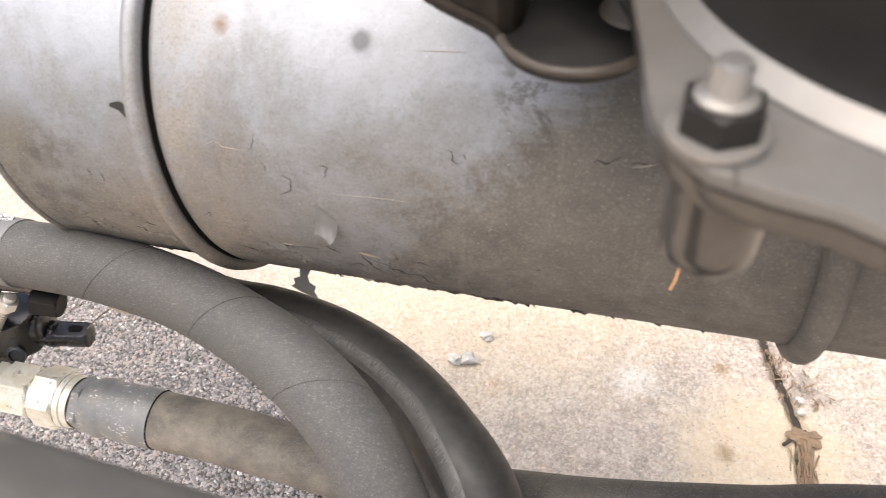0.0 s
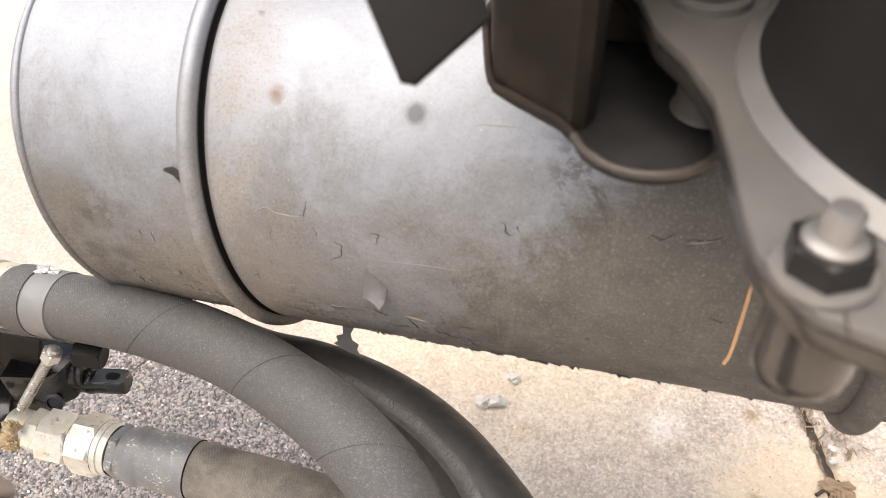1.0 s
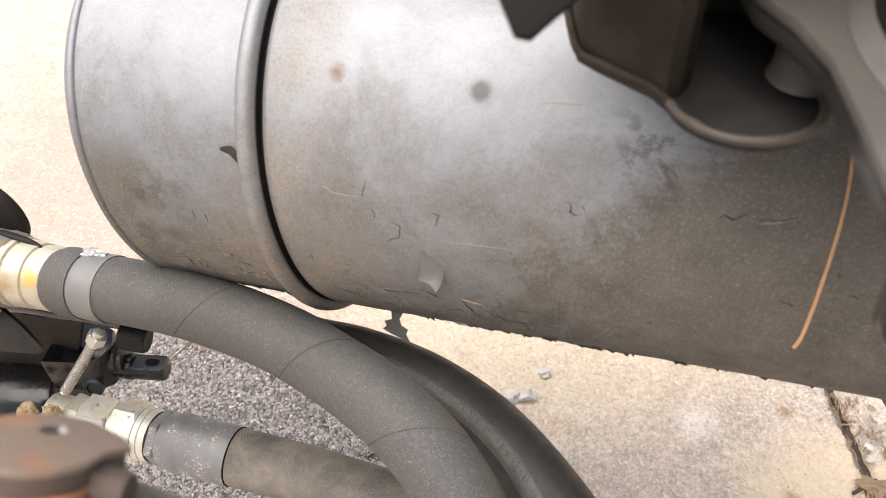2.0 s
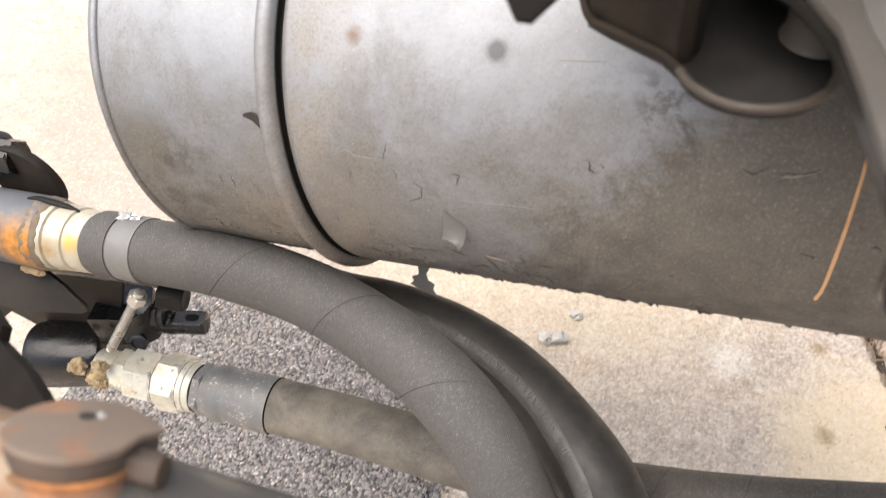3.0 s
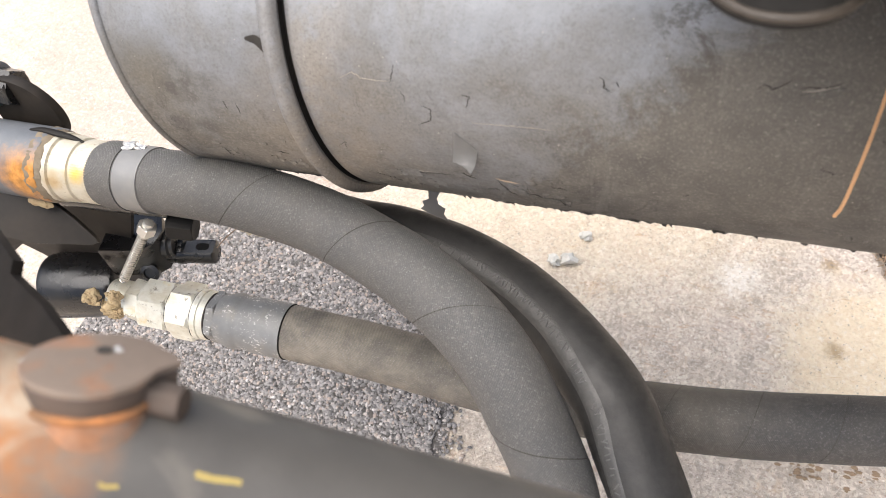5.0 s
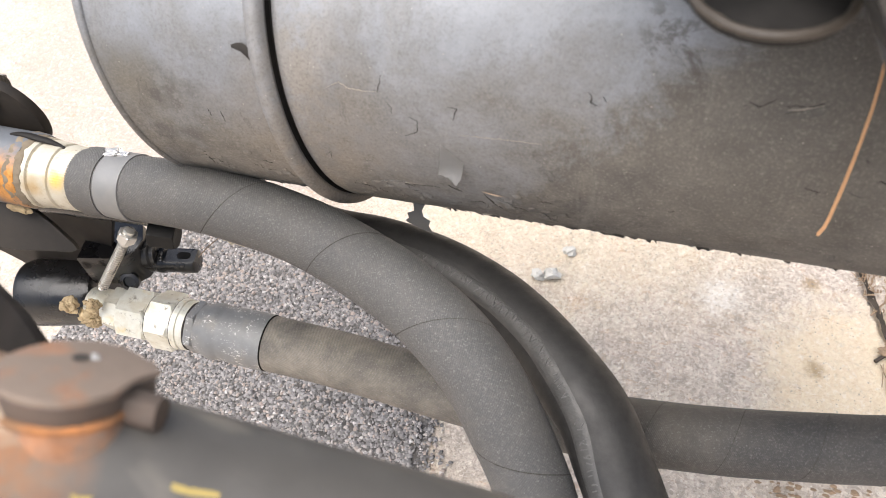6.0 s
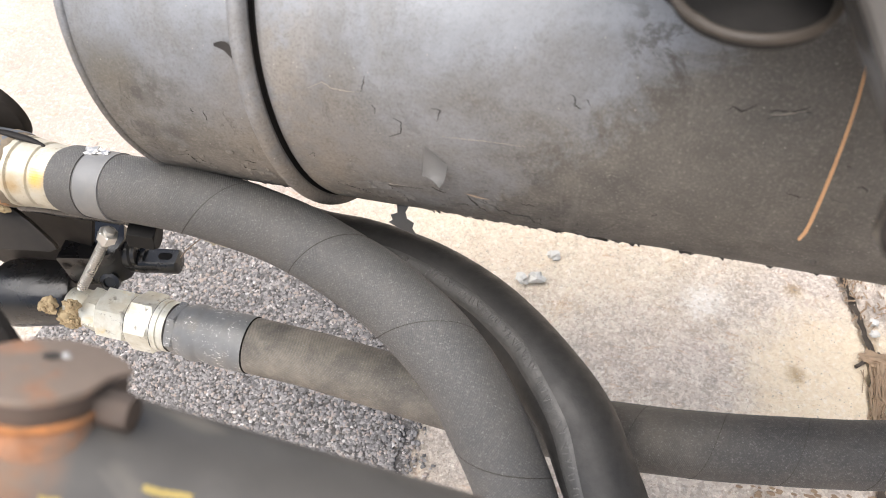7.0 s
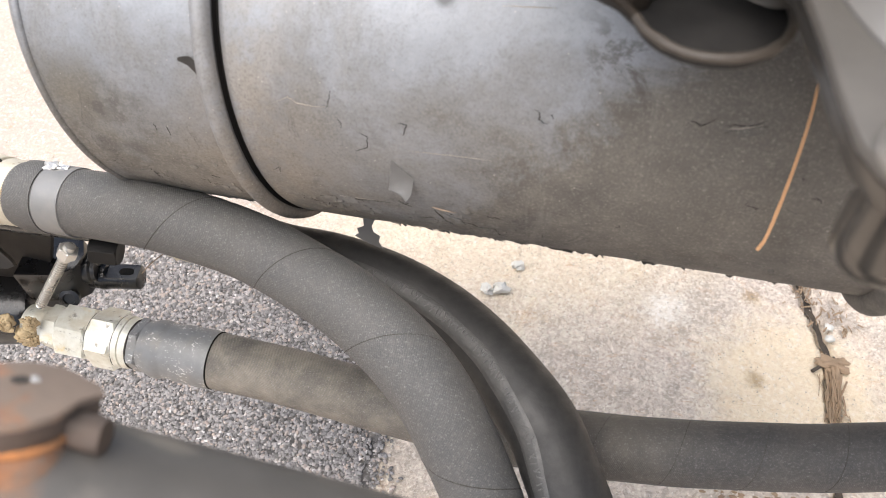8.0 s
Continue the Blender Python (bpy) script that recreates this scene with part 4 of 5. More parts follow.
def lettering_strip(path, parent):
    """The smooth strip along the moulded hose, with its worn marks as plain bars."""
    frames = frames_along(path)
    way, rows, marks = 0.0, [], []
    for i, (p, a, b) in enumerate(frames):
        way += (path[i] - path[i - 1]).length if i else 0
        if not 0.16 < way < 0.62:
            continue
        across = []
        for k in range(7):
            g = radians(strip_turn(way) + (k - 3) * 5.2)
            lift = 0.0008 if 0 < k < 6 else -0.0002
            across.append(p + (HOSE_R + lift) * (a * math.cos(g) + b * math.sin(g)))
        rows.append(across)
        marks.append((p, a, b, way))
    bm = bmesh.new()
    grid = [[bm.verts.new(q) for q in row] for row in rows]
    for p, q in zip(grid, grid[1:]):
        for j in range(6):
            bm.faces.new((p[j], p[j + 1], q[j + 1], q[j]))
    strip = part("strip", bm, RUBBER_SHINE, parent, "smooth raised strip")
    rng = random.Random(12)
    bars = bmesh.new()
    i = 3
    while i < len(marks) - 3:
        for k in range(2):
            if rng.random() < 0.18:
                continue
            t = k * 0.5 + rng.uniform(0.05, 0.2)
            p, a, b = (marks[i][m].lerp(marks[i + 1][m], t) for m in range(3))
            g0, step = strip_turn(marks[i][3]) + rng.uniform(-11, -6), rng.uniform(2.0, 3.8)
            slip = (marks[i + 1][0] - marks[i][0]) * rng.uniform(-0.14, 0.14)
            pts = []
            for q in range(4):
                g = radians(g0 + q * step)
                pts.append(p + slip * q + (HOSE_R + 0.0008) * (a * math.cos(g) + b * math.sin(g)))
            sweep(pts, rng.uniform(0.00045, 0.0007), 4, bm=bars)
        i += 1
    tagged(part("moulded_mark", bars, MARKS, strip, "row of worn raised marks"), kind="stuff")


lettering_strip(path_b, hose_b)


def hex_chain(ob, m, rows):
    for name, s0, s1, across, turn, material in rows:
        part(name, hexagon(m, s0, s1, across, turn), material, ob, smooth=False)


# ---- fitting of the lower hose ----
fit_m = axis_frame((-0.3385, 0.305, 0.308), (-0.47, 0.30, 0.312))
fitting = thing("hose_fitting", (-0.3385, 0.305, 0.308), "yellowed zinc hex fitting with a crimped grey sleeve", "hose fitting")
part("crimp_sleeve", lathe([(-0.0005, 0.0270), (-0.0005, 0.0281), (0.002, 0.0288), (0.034, 0.0284), (0.046, 0.0270), (0.049, 0.0268), (0.0515, 0.0283), (0.0555, 0.0289), (0.0600, 0.0288), (0.0640, 0.0276), (0.0670, 0.0262), (0.0725, 0.0252), (0.074, 0.022)], fit_m, 64, wobble=0.006), SLEEVE, fitting, "dull grey crimped steel sleeve with white scuffs")
part("seam_ring", lathe(ring(-0.0008, 0.0276, 0.0009, 8), fit_m, 64, closed=False), SEAM, fitting, "dark gap where the hose enters the sleeve")
part("collar", lathe([(0.0835, 0.015), (0.084, 0.0245), (0.0865, 0.0258), (0.090, 0.0256), (0.0905, 0.0248), (0.0915, 0.0248), (0.092, 0.0262), (0.0975, 0.0264), (0.098, 0.015)], fit_m, 56, wobble=0.01), ZINC, fitting)
hex_chain(fitting, fit_m, (("lock_hex", 0.0722, 0.0838, 0.0475, 0.33, SLEEVE), ("swivel_nut", 0.0975, 0.1255, 0.0525, 0.57, ZINC), ("adapter_hex", 0.1265, 0.160, 0.0490, 0.07, ZINC), ("adapter_neck", 0.160, 0.1775, 0.0405, 0.25, ZINC)))
for at, r in ((0.0838, 0.0252), (0.0977, 0.0268), (0.1260, 0.0258), (0.1602, 0.0216)):
    part("gap", lathe(ring(at, r - 0.0014, 0.0011, 8), fit_m, 48, closed=False), CRACK, fitting, "dark dirty gap between the nuts")
part("port", lathe([(0.176, 0.012), (0.177, 0.0185), (0.200, 0.0185), (0.201, 0.012)], fit_m, 36), ZINC, fitting)


clay = thing("clay_lump", (-0.522, 0.283, 0.315), "dried tan clay caked on the fitting", "clay")
clay_rng = random.Random(12)
for place, size, wide, tall, count in (((-0.529, 0.283, 0.316), 0.0120, 0.013, 0.013, 30), ((-0.547, 0.281, 0.334), 0.0080, 0.0085, 0.0085, 16), ((-0.517, 0.284, 0.341), 0.0062, 0.006, 0.008, 12)):
    heap = lump(place, size, 5.2 + count, (1.1, 0.9, 1.1), 4, 0.55)
    for _ in range(count):
        turn = clay_rng.uniform(0, 2 * math.pi)
        far = clay_rng.uniform(0.3, 0.95)
        off = Vector((wide * far * math.cos(turn), -size * math.sqrt(1 - far * far) * 0.8, tall * far * math.sin(turn)))
        bit = lump(Vector(place) + off, clay_rng.uniform(0.0016, 0.0036), clay_rng.uniform(0, 40), (1.2, 0.9, 0.8), 2, 0.9)
        crumb = bpy.data.meshes.new("crumb")
        bit.to_mesh(crumb)
        bit.free()
        heap.from_mesh(crumb)
        bpy.data.meshes.remove(crumb)
    part("crust", heap, CLAY, clay, smooth=False)

# ---- fitting of the moulded hose, half hidden ----
back_m = axis_frame((-0.362, 0.372, 0.433), (-0.45, 0.371, 0.438))
back_fit = thing("hose_fitting", (-0.362, 0.372, 0.433), "pale zinc hose end under the wrapped hose", "hose fitting")
part("crimp_sleeve", lathe([(-0.002, 0.024), (0.0, 0.0275), (0.035, 0.026), (0.04, 0.022)], back_m, 48), ZINC, back_fit)
part("swivel_nut", hexagon(back_m, 0.038, 0.062, 0.046, 0.2), ZINC, back_fit, smooth=False)

# ---- pipe end of the upper hose ----
pipe_m = axis_frame((-0.478, 0.330, 0.486), (-0.66, 0.330, 0.482))
pipe = thing("pipe_end", (-0.478, 0.330, 0.486), "blue-grey painted steel pipe with rust and a cream coupling", "pipe")
torn_m = axis_frame((-0.4462, 0.3293, 0.4890), (-0.476, 0.330, 0.4862))


def torn_sleeve():
    """A sleeve whose far rim is torn."""
    bm = lathe([(0.0, 0.0284), (0.0, 0.0297), (0.008, 0.0300), (0.016, 0.0302), (0.022, 0.0302), (0.0222, 0.0280)], torn_m, 96)
    for v in bm.verts:
        q = torn_m.inverted() @ v.co
        if q.x > 0.021:
            a = math.atan2(q.z, q.y)
            q.x += 0.0035 * noise.noise((math.cos(a) * 3, math.sin(a) * 3, 4)) + 0.0015 * noise.noise((math.cos(a) * 11, math.sin(a) * 11, 4))
            v.co = torn_m @ q
    return bm


part("sleeve", torn_sleeve(), RUBBER, pipe, "torn black rubber sleeve")


def knurled():
    """The coupling: turned grooves and a band of fine teeth."""
    bm = bmesh.new()
    rows = [(-0.012, 0.0265, 0), (-0.010, 0.0275, 1), (0.014, 0.0283, 1), (0.015, 0.0276, 0), (0.017, 0.0276, 0), (0.018, 0.0293, 0), (0.034, 0.0303, 0), (0.035, 0.0290, 0), (0.037, 0.0290, 0), (0.038, 0.0312, 0), (0.046, 0.0315, 0)]
    rings = []
    for s, r, tooth in rows:
        rings.append([bm.verts.new(pipe_m @ Vector((s, (r + tooth * 0.0004 * (i % 2)) * math.cos(2 * math.pi * i / 160), (r + tooth * 0.0004 * (i % 2)) * math.sin(2 * math.pi * i / 160)))) for i in range(160)])
    for p, q in zip(rings, rings[1:]):
        for i in range(160):
            bm.faces.new((p[i], p[(i + 1) % 160], q[(i + 1) % 160], q[i]))
    return bm


part("coupling", knurled(), COUPLING, pipe, "cream knurled coupling")
rough_weld = lathe([(0.041, 0.029), (0.042, 0.0314), (0.0445, 0.0322), (0.0475, 0.0328), (0.0505, 0.0335), (0.054, 0.0340), (0.057, 0.0342), (0.060, 0.033)], pipe_m, 160)
for v in rough_weld.verts:
    q = pipe_m.inverted() @ v.co
    d = Vector((0, q.y, q.z)).normalized()
    rise = 0.0008 * noise.noise(q * 130) + 0.0006 * noise.noise(q * 420)
    v.co = pipe_m @ (q + d * rise + Vector((0.0028 * noise.noise(Vector((3, q.y, q.z)) * 130), 0, 0)))
part("weld", rough_weld, GRIME, pipe, "rough grimy weld collar")
part("tube", lathe([(0.048, 0.0330), (0.050, 0.0340), (0.35, 0.0340), (0.352, 0.03)], pipe_m, 64), PIPE, pipe)

part("torn_flap", sweep(spline([(-0.548, 0.340, 0.5170), (-0.536, 0.341, 0.5185), (-0.520, 0.341, 0.5170), (-0.506, 0.341, 0.5150), (-0.494, 0.340, 0.5120)], 0.003), lambda w: 0.0012 + 0.0022 * math.sin(math.pi * min(1, w / 0.056)), 10, flat=0.6), BLACK_DULL, pipe, "torn black film standing up behind the coupling")
part("drip", lump((-0.543, 0.302, 0.463), 0.0055, 6, (2.0, 0.9, 0.9), 3, 0.5), CLAY, pipe, "tan dried drip under the weld")

clamp = thing("hose_clamp", (-0.432, 0.329, 0.490), "dull grey band clamp with a threaded bolt round the hose", "hose clamp")
clamp_m = axis_frame((-0.446, 0.3295, 0.4892), (-0.418, 0.3292, 0.4905))
part("band", lathe([(0.0, 0.0282), (0.0003, 0.0292), (0.0245, 0.0293), (0.0248, 0.0282)], clamp_m, 72, closed=False, wobble=0.006), CLAMP, clamp)
part("band_end", lump((-0.441, 0.341, 0.517), 0.0062, 3, (1.5, 0.7, 0.4), 3, 0.8), FOIL, clamp, "bent shiny end of the band", smooth=False)
bolt_a, bolt_b = Vector((-0.427, 0.300, 0.464)), Vector((-0.467, 0.273, 0.404))
bolt_m = axis_frame(bolt_a, bolt_b, (0, 1, 0))
long = (bolt_b - bolt_a).length
thread = [(0.0, 0.0046)]
for i in range(24):
    s = long * (0.14 + 0.86 * i / 24)
    thread += [(s, 0.0048), (s + long * 0.010, 0.0046), (s + long * 0.020, 0.0032), (s + long * 0.028, 0.0032)]
part("bolt", lathe(thread + [(long, 0.0040)], bolt_m, 24), BOLT_STEEL, clamp, "bright threaded bolt")
part("nut", hexagon(bolt_m, 0.000, 0.009, 0.0150, 0.2), BOLT_STEEL, clamp, smooth=False)
part("nut_cap", lathe([(-0.004, 0.003), (-0.0035, 0.0046), (0.0, 0.0052), (0.012, 0.0060), (0.0125, 0.004)], bolt_m, 28), BOLT_STEEL, clamp)
part("trunnion", hexagon(axis_frame((-0.418, 0.312, 0.452), (-0.390, 0.318, 0.447)), 0.0, 0.024, 0.022, 0.3), BLACK_CLEAN, clamp, "black clamp block", smooth=False)

# ---- black valve under the pipe ----
valve = thing("hydraulic_valve", (-0.53, 0.33, 0.345), "glossy black hydraulic valve with a slotted pin", "valve")
body_m = axis_frame((-0.6437, 0.3024, 0.288), (-0.5346, 0.3294, 0.2969))
part("cylinder", lathe([(0.006, 0.012), (0.007, 0.0315), (0.010, 0.0358), (0.017, 0.0373), (0.092, 0.0373), (0.098, 0.0360), (0.1015, 0.031), (0.1025, 0.012)], body_m, 56), BLACK, valve)
block_m = axis_frame((-0.545, 0.338, 0.352), (-0.482, 0.352, 0.352))
part("block", slab([(0, -0.026), (0.045, -0.026), (0.058, -0.016), (0.062, 0.0), (0.056, 0.018), (0.045, 0.024), (0, 0.024)], block_m @ Matrix.Translation((0, 0, 0.022)), 0.045, 0.003), BLACK, valve)
part("port_ring", lathe([(0.0, 0.0075), (0.001, 0.0100), (0.005, 0.0100), (0.006, 0.0062), (0.004, 0.0055)], axis_frame((-0.497, 0.322, 0.338), (-0.490, 0.300, 0.352)), 28), BLACK, valve)
part("collar", lathe([(0.05, 0.010), (0.051, 0.0165), (0.064, 0.0165), (0.066, 0.0145), (0.070, 0.0145), (0.071, 0.0125)], block_m, 40), BLACK, valve)


def slotted_pin():
    m = axis_frame((-0.487, 0.349, 0.3415), (-0.436, 0.360, 0.3405))
    bm = lathe([(0.0, 0.0128), (0.010, 0.0128), (0.0105, 0.0136), (0.0165, 0.0136), (0.018, 0.0126)] + [(0.018 + 0.004 * i, 0.0126) for i in range(1, 8)] + [(0.0490, 0.0122), (0.0500, 0.0108), (0.0502, 0.004)], m, 64)
    # two flats milled along the top
    for v in bm.verts:
        q = m.inverted() @ v.co
        if q.x > 0.0175 and q.z > 0.0086:
            q.z = 0.0086
            v.co = m @ q
    return bm


pin = part("pin", slotted_pin(), BLACK, valve)
part("slot", slab(arc(0.0, 0, 0.0040, 90, 270, 8) + arc(0.0065, 0, 0.0040, -90, 90, 8), axis_frame((-0.4535, 0.3563, 0.3500), (-0.436, 0.3600, 0.3496)), 0.0006, 0.0), SEAM, pin, "dark open slot")

bracket = thing("support_bracket", (-0.56, 0.30, 0.45), "dark grey steel bracket folded down beside the pipe", "bracket")
fx, fy = Vector((0.9228, 0.0544, -0.3814)), Vector((0.2237, 0.7304, 0.6454))
fold_m = Matrix((fx, fy, fx.cross(fy))).transposed().to_4x4()
fold_m.translation = (-0.6114, 0.3025, 0.4838)
part("web", slab([(0.0, 0.022), (0.045, 0.021), (0.074, 0.003), (0.0975, -0.0050), (0.1225, -0.0160), (0.1265, -0.0195), (0.1215, -0.0245), (0.112, -0.0275), (0.0917, -0.0345), (0.0725, -0.0415), (0.013, -0.050), (-0.066, -0.068), (-0.10, -0.012)], fold_m, 0.008, 0.0015), DUSTY, bracket)
rear_m = Matrix(((1, 0, 0, 0), (0, 0, -1, 0.335), (0, 1, 0, 0), (0, 0, 0, 1)))
part("rear_plate", slab([(-0.717, 0.466), (-0.57, 0.438), (-0.482, 0.433), (-0.54, 0.318), (-0.62, 0.27), (-0.655, 0.285), (-0.692, 0.31), (-0.752, 0.26), (-0.993, 0.14)], rear_m, 0.006, 0.001), BLACK_DULL, bracket)
part("tube", lathe([(0, 0.012), (0.0, 0.0145), (0.13, 0.0145), (0.13, 0.012)], axis_frame((-0.56, 0.335, 0.436), (-0.44, 0.340, 0.444)), 36), BLACK, bracket, "glossy black round bar")

lug2 = thing("bolted_lug", (-0.575, 0.385, 0.515), "black rounded steel lug with a hex bolt", "lug")
part("ear", slab(arc(0.0, 0.0, 0.040, -60, 240, 36), axis_frame((-0.578, 0.374, 0.508), (-0.578, 0.374, 0.60), (0, 1, 0)), 0.010, 0.002), BLACK_DULL, lug2)
head_m = axis_frame((-0.60, 0.372, 0.534), (-0.54, 0.372, 0.530))
part("bolt_head", hexagon(head_m, 0.004, 0.026, 0.030, 0.35), BLACK, lug2, smooth=False)
part("boss", lathe([(-0.12, 0.021), (-0.004, 0.021), (0.004, 0.0205), (0.005, 0.0185), (0.004, 0.010)], head_m, 40), PIPE, lug2, "blue-grey boss round the bolt")

# ---- gusset plate and box beside the near tube ----
gusset = thing("gusset_plate", (-0.31, 0.13, 0.655), "dark brown painted gusset plate with a curved edge", "plate")
gx, gy = Vector((-0.8814, 0.4304, -0.1947)), Vector((-0.2621, -0.7884, -0.5565))
gm = Matrix((gx, gy, gx.cross(gy))).transposed().to_4x4()
gm.translation = (-0.2354, 0.0968, 0.6944)
part("sheet", slab([(0.0, 0.0), (0.03, -0.002), (0.069, 0.0), (0.072, -0.006), (0.106, -0.008), (0.15, -0.012), (0.43, 0.06), (0.25, 0.17), (0.04, 0.042)], gm, 0.006, 0.001), BROWN_BLACK, gusset)

# ---- bracket arm, stud and nut, housing ----
ARM_Z = 0.822
arm = thing("cast_bracket", (0.07, 0.17, ARM_Z), "grey painted cast bracket holding a studded nut", "bracket")
edge = [(0.009, 0.305), (0.018, 0.278), (0.030, 0.260), (0.041, 0.235), (0.047, 0.203), (0.0510, 0.178), (0.0543, 0.163), (0.0595, 0.1535), (0.069, 0.1435), (0.083, 0.1395), (0.097, 0.137), (0.113, 0.130), (0.15, 0.112)]
# the far corners are added out of view, to shade the tank
outline = [(0.45, 0.10), (0.45, 0.56), (0.0, 0.56), (-0.02, 0.36)] + edge
part("upper_flange", slab(outline, Matrix.Translation((0, 0, ARM_Z)), 0.0050, 0.0011), CAST, arm)
part("joint_line", slab([(x + 0.0016, y + 0.0018) for x, y in outline], Matrix.Translation((0, 0, ARM_Z - 0.0048)), 0.0024, 0.0), CRACK, arm, "dark line between the two flanges")
lower = [(0.45, 0.10), (0.45, 0.56), (0.0, 0.56), (-0.02, 0.36)] + [(x + 0.0008, y + 0.0012) for x, y in edge]
part("lower_flange", slab(lower, Matrix.Translation((0, 0, ARM_Z - 0.0066)), 0.0075, 0.0016), BOSS, arm)
stud_m = axis_frame((0.0695, 0.158, 0.75), (0.0695, 0.158, 0.90), (0, 1, 0))
boss_m = axis_frame((0.0765, 0.1685, 0.75), (0.0765, 0.1685, 0.90), (0, 1, 0))
part("boss", lathe([(0.022, 0.008), (0.0222, 0.0118), (0.025, 0.0140), (0.031, 0.0147), (0.062, 0.0150)], boss_m, 48), BOSS, arm, "glossy dark cast boss")
part("washer", lathe([(0.0722, 0.006), (0.0722, 0.0128), (0.0738, 0.0132), (0.0748, 0.0128), (0.075, 0.006)], stud_m, 40), STUD, arm)
part("nut", hexagon(stud_m, 0.0745, 0.0835, 0.0190, 0.5, 0.08), BOLT_BLACK, arm, "dark oily hex nut", smooth=False)
part("collar", lathe([(0.0832, 0.005), (0.0833, 0.0078), (0.0838, 0.0081), (0.0846, 0.0079), (0.0854, 0.0062), (0.0855, 0.004)], stud_m, 32), STUD, arm, "bright round shoulder of the nut")
part("stud", lathe([(0.06, 0.0048), (0.0925, 0.0048), (0.0938, 0.0040), (0.0940, 0.001)] , stud_m, 32), STUD, arm, "bright steel stud")
part("split_line", slab([(-0.0003, 0.0), (0.0003, 0.0), (0.0003, 0.012), (-0.0003, 0.012)], pose(0.0745, 0.1385, ARM_Z + 0.0003), 0.0004, 0.0), CRACK, arm, "fine dark split line across the rim")
part("hole_boss", lathe([(-0.004, 0.0135), (0.0, 0.0165), (0.003, 0.0160), (0.004, 0.0135), (0.0035, 0.0120), (-0.004, 0.0110)], axis_frame((0.036, 0.308, ARM_Z), (0.036, 0.308, ARM_Z + 0.1), (0, 1, 0)), 40, closed=False), CAST, arm, "rim of a bolt hole")
part("bolt_hole", lathe([(0.0, 0.001), (0.0004, 0.0118)], axis_frame((0.036, 0.308, ARM_Z + 0.0005), (0.036, 0.308, ARM_Z + 0.1), (0, 1, 0)), 32, closed=False), CRACK, arm, "dark hole")

housing = thing("motor_housing", (0.157, 0.258, ARM_Z), "smooth dark grey round machine housing on the bracket", "housing")
house_m = axis_frame((0.157, 0.258, ARM_Z - 0.06), (0.157, 0.258, 1.0), (0, 1, 0))
# carried up higher than is seen, to block sky from the tank
part("dome", lathe([(0.061, 0.110), (0.0625, 0.1075), (0.066, 0.1040), (0.072, 0.1020), (0.080, 0.1010), (0.16, 0.0985), (0.30, 0.096), (0.33, 0.085), (0.34, 0.05), (0.342, 0.01)], house_m, 96), DOME, housing)
part("foot_ring", lathe([(0.060, 0.1105), (0.0612, 0.1103), (0.0624, 0.1080), (0.066, 0.1045), (0.0672, 0.102)], house_m, 96, closed=False), CAST, housing, "lighter grey fillet at the housing's foot")

# ---- pocketed lug beside the bracket ----
lug = thing("lug", (0.029, 0.265, 0.785), "grimy cast iron lug, darkened for shade, with a worn rounded lip", "lug")
cup_rim = arc(0.0210, 0.2660, 0.0292, 28, -158, 30)
rim_path = cup_rim + [(-0.0135, 0.2640), (-0.0240, 0.2705), (-0.0375, 0.2790), (-0.0470, 0.2860), (-0.0560, 0.3130), (-0.0640, 0.3470), (-0.066, 0.40)]
inner = rim_path + [(0.058, 0.40)]
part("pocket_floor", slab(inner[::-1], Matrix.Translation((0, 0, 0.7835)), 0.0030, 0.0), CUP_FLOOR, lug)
def lip_bar(name, points, fat, material, label):
    curve = spline([(x, y, 0.7852 + 0.0004 * noise.noise((x * 200, y * 200, 0))) for x, y in points], 0.003)
    part(name, sweep(curve, lambda w: fat + 0.0004 * noise.noise((w * 160, 0, 3)), 14), material, lug, label)


lip_bar("lip", cup_rim, 0.0019, LIP, "worn tan rounded lip")
lip_bar("wall_foot", rim_path[30:], 0.0018, CUP, "grimy, shade-darkened rounded foot of the wall")
wall_m = Matrix.Translation((0, 0, 0.93))
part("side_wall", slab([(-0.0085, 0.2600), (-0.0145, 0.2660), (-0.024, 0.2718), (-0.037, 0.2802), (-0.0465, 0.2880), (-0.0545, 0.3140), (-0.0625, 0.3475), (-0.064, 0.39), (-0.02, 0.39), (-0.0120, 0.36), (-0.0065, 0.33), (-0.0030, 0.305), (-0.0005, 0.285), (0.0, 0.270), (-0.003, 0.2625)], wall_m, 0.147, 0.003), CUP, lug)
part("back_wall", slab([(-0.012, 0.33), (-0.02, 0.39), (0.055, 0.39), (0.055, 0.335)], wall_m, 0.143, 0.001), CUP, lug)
# cap is an added, unseen plate that blocks the light over the pocket
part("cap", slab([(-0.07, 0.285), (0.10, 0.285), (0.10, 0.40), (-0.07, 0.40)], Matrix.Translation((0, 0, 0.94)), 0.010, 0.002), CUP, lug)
part("post", lathe([(0.0, 0.015), (0.002, 0.0135), (0.034, 0.0125), (0.035, 0.010)], axis_frame((0.043, 0.286, 0.786), (0.043, 0.284, 0.9), (0, 1, 0)), 36), LIP, lug, "worn tan post")

plate_edge = thing("steel_plate", (-0.049, 0.194, 0.839), "black painted steel plate with a pointed corner", "plate")
e1 = Vector((0.014, 0.014, 0.011)).normalized()
left = Vector((-0.016, 0.013, 0.019))
e2 = (left - e1 * left.dot(e1)).normalized()
corner_m = Matrix((e1, e2, e1.cross(e2))).transposed().to_4x4()
corner_m.translation = (-0.049, 0.194, 0.839)
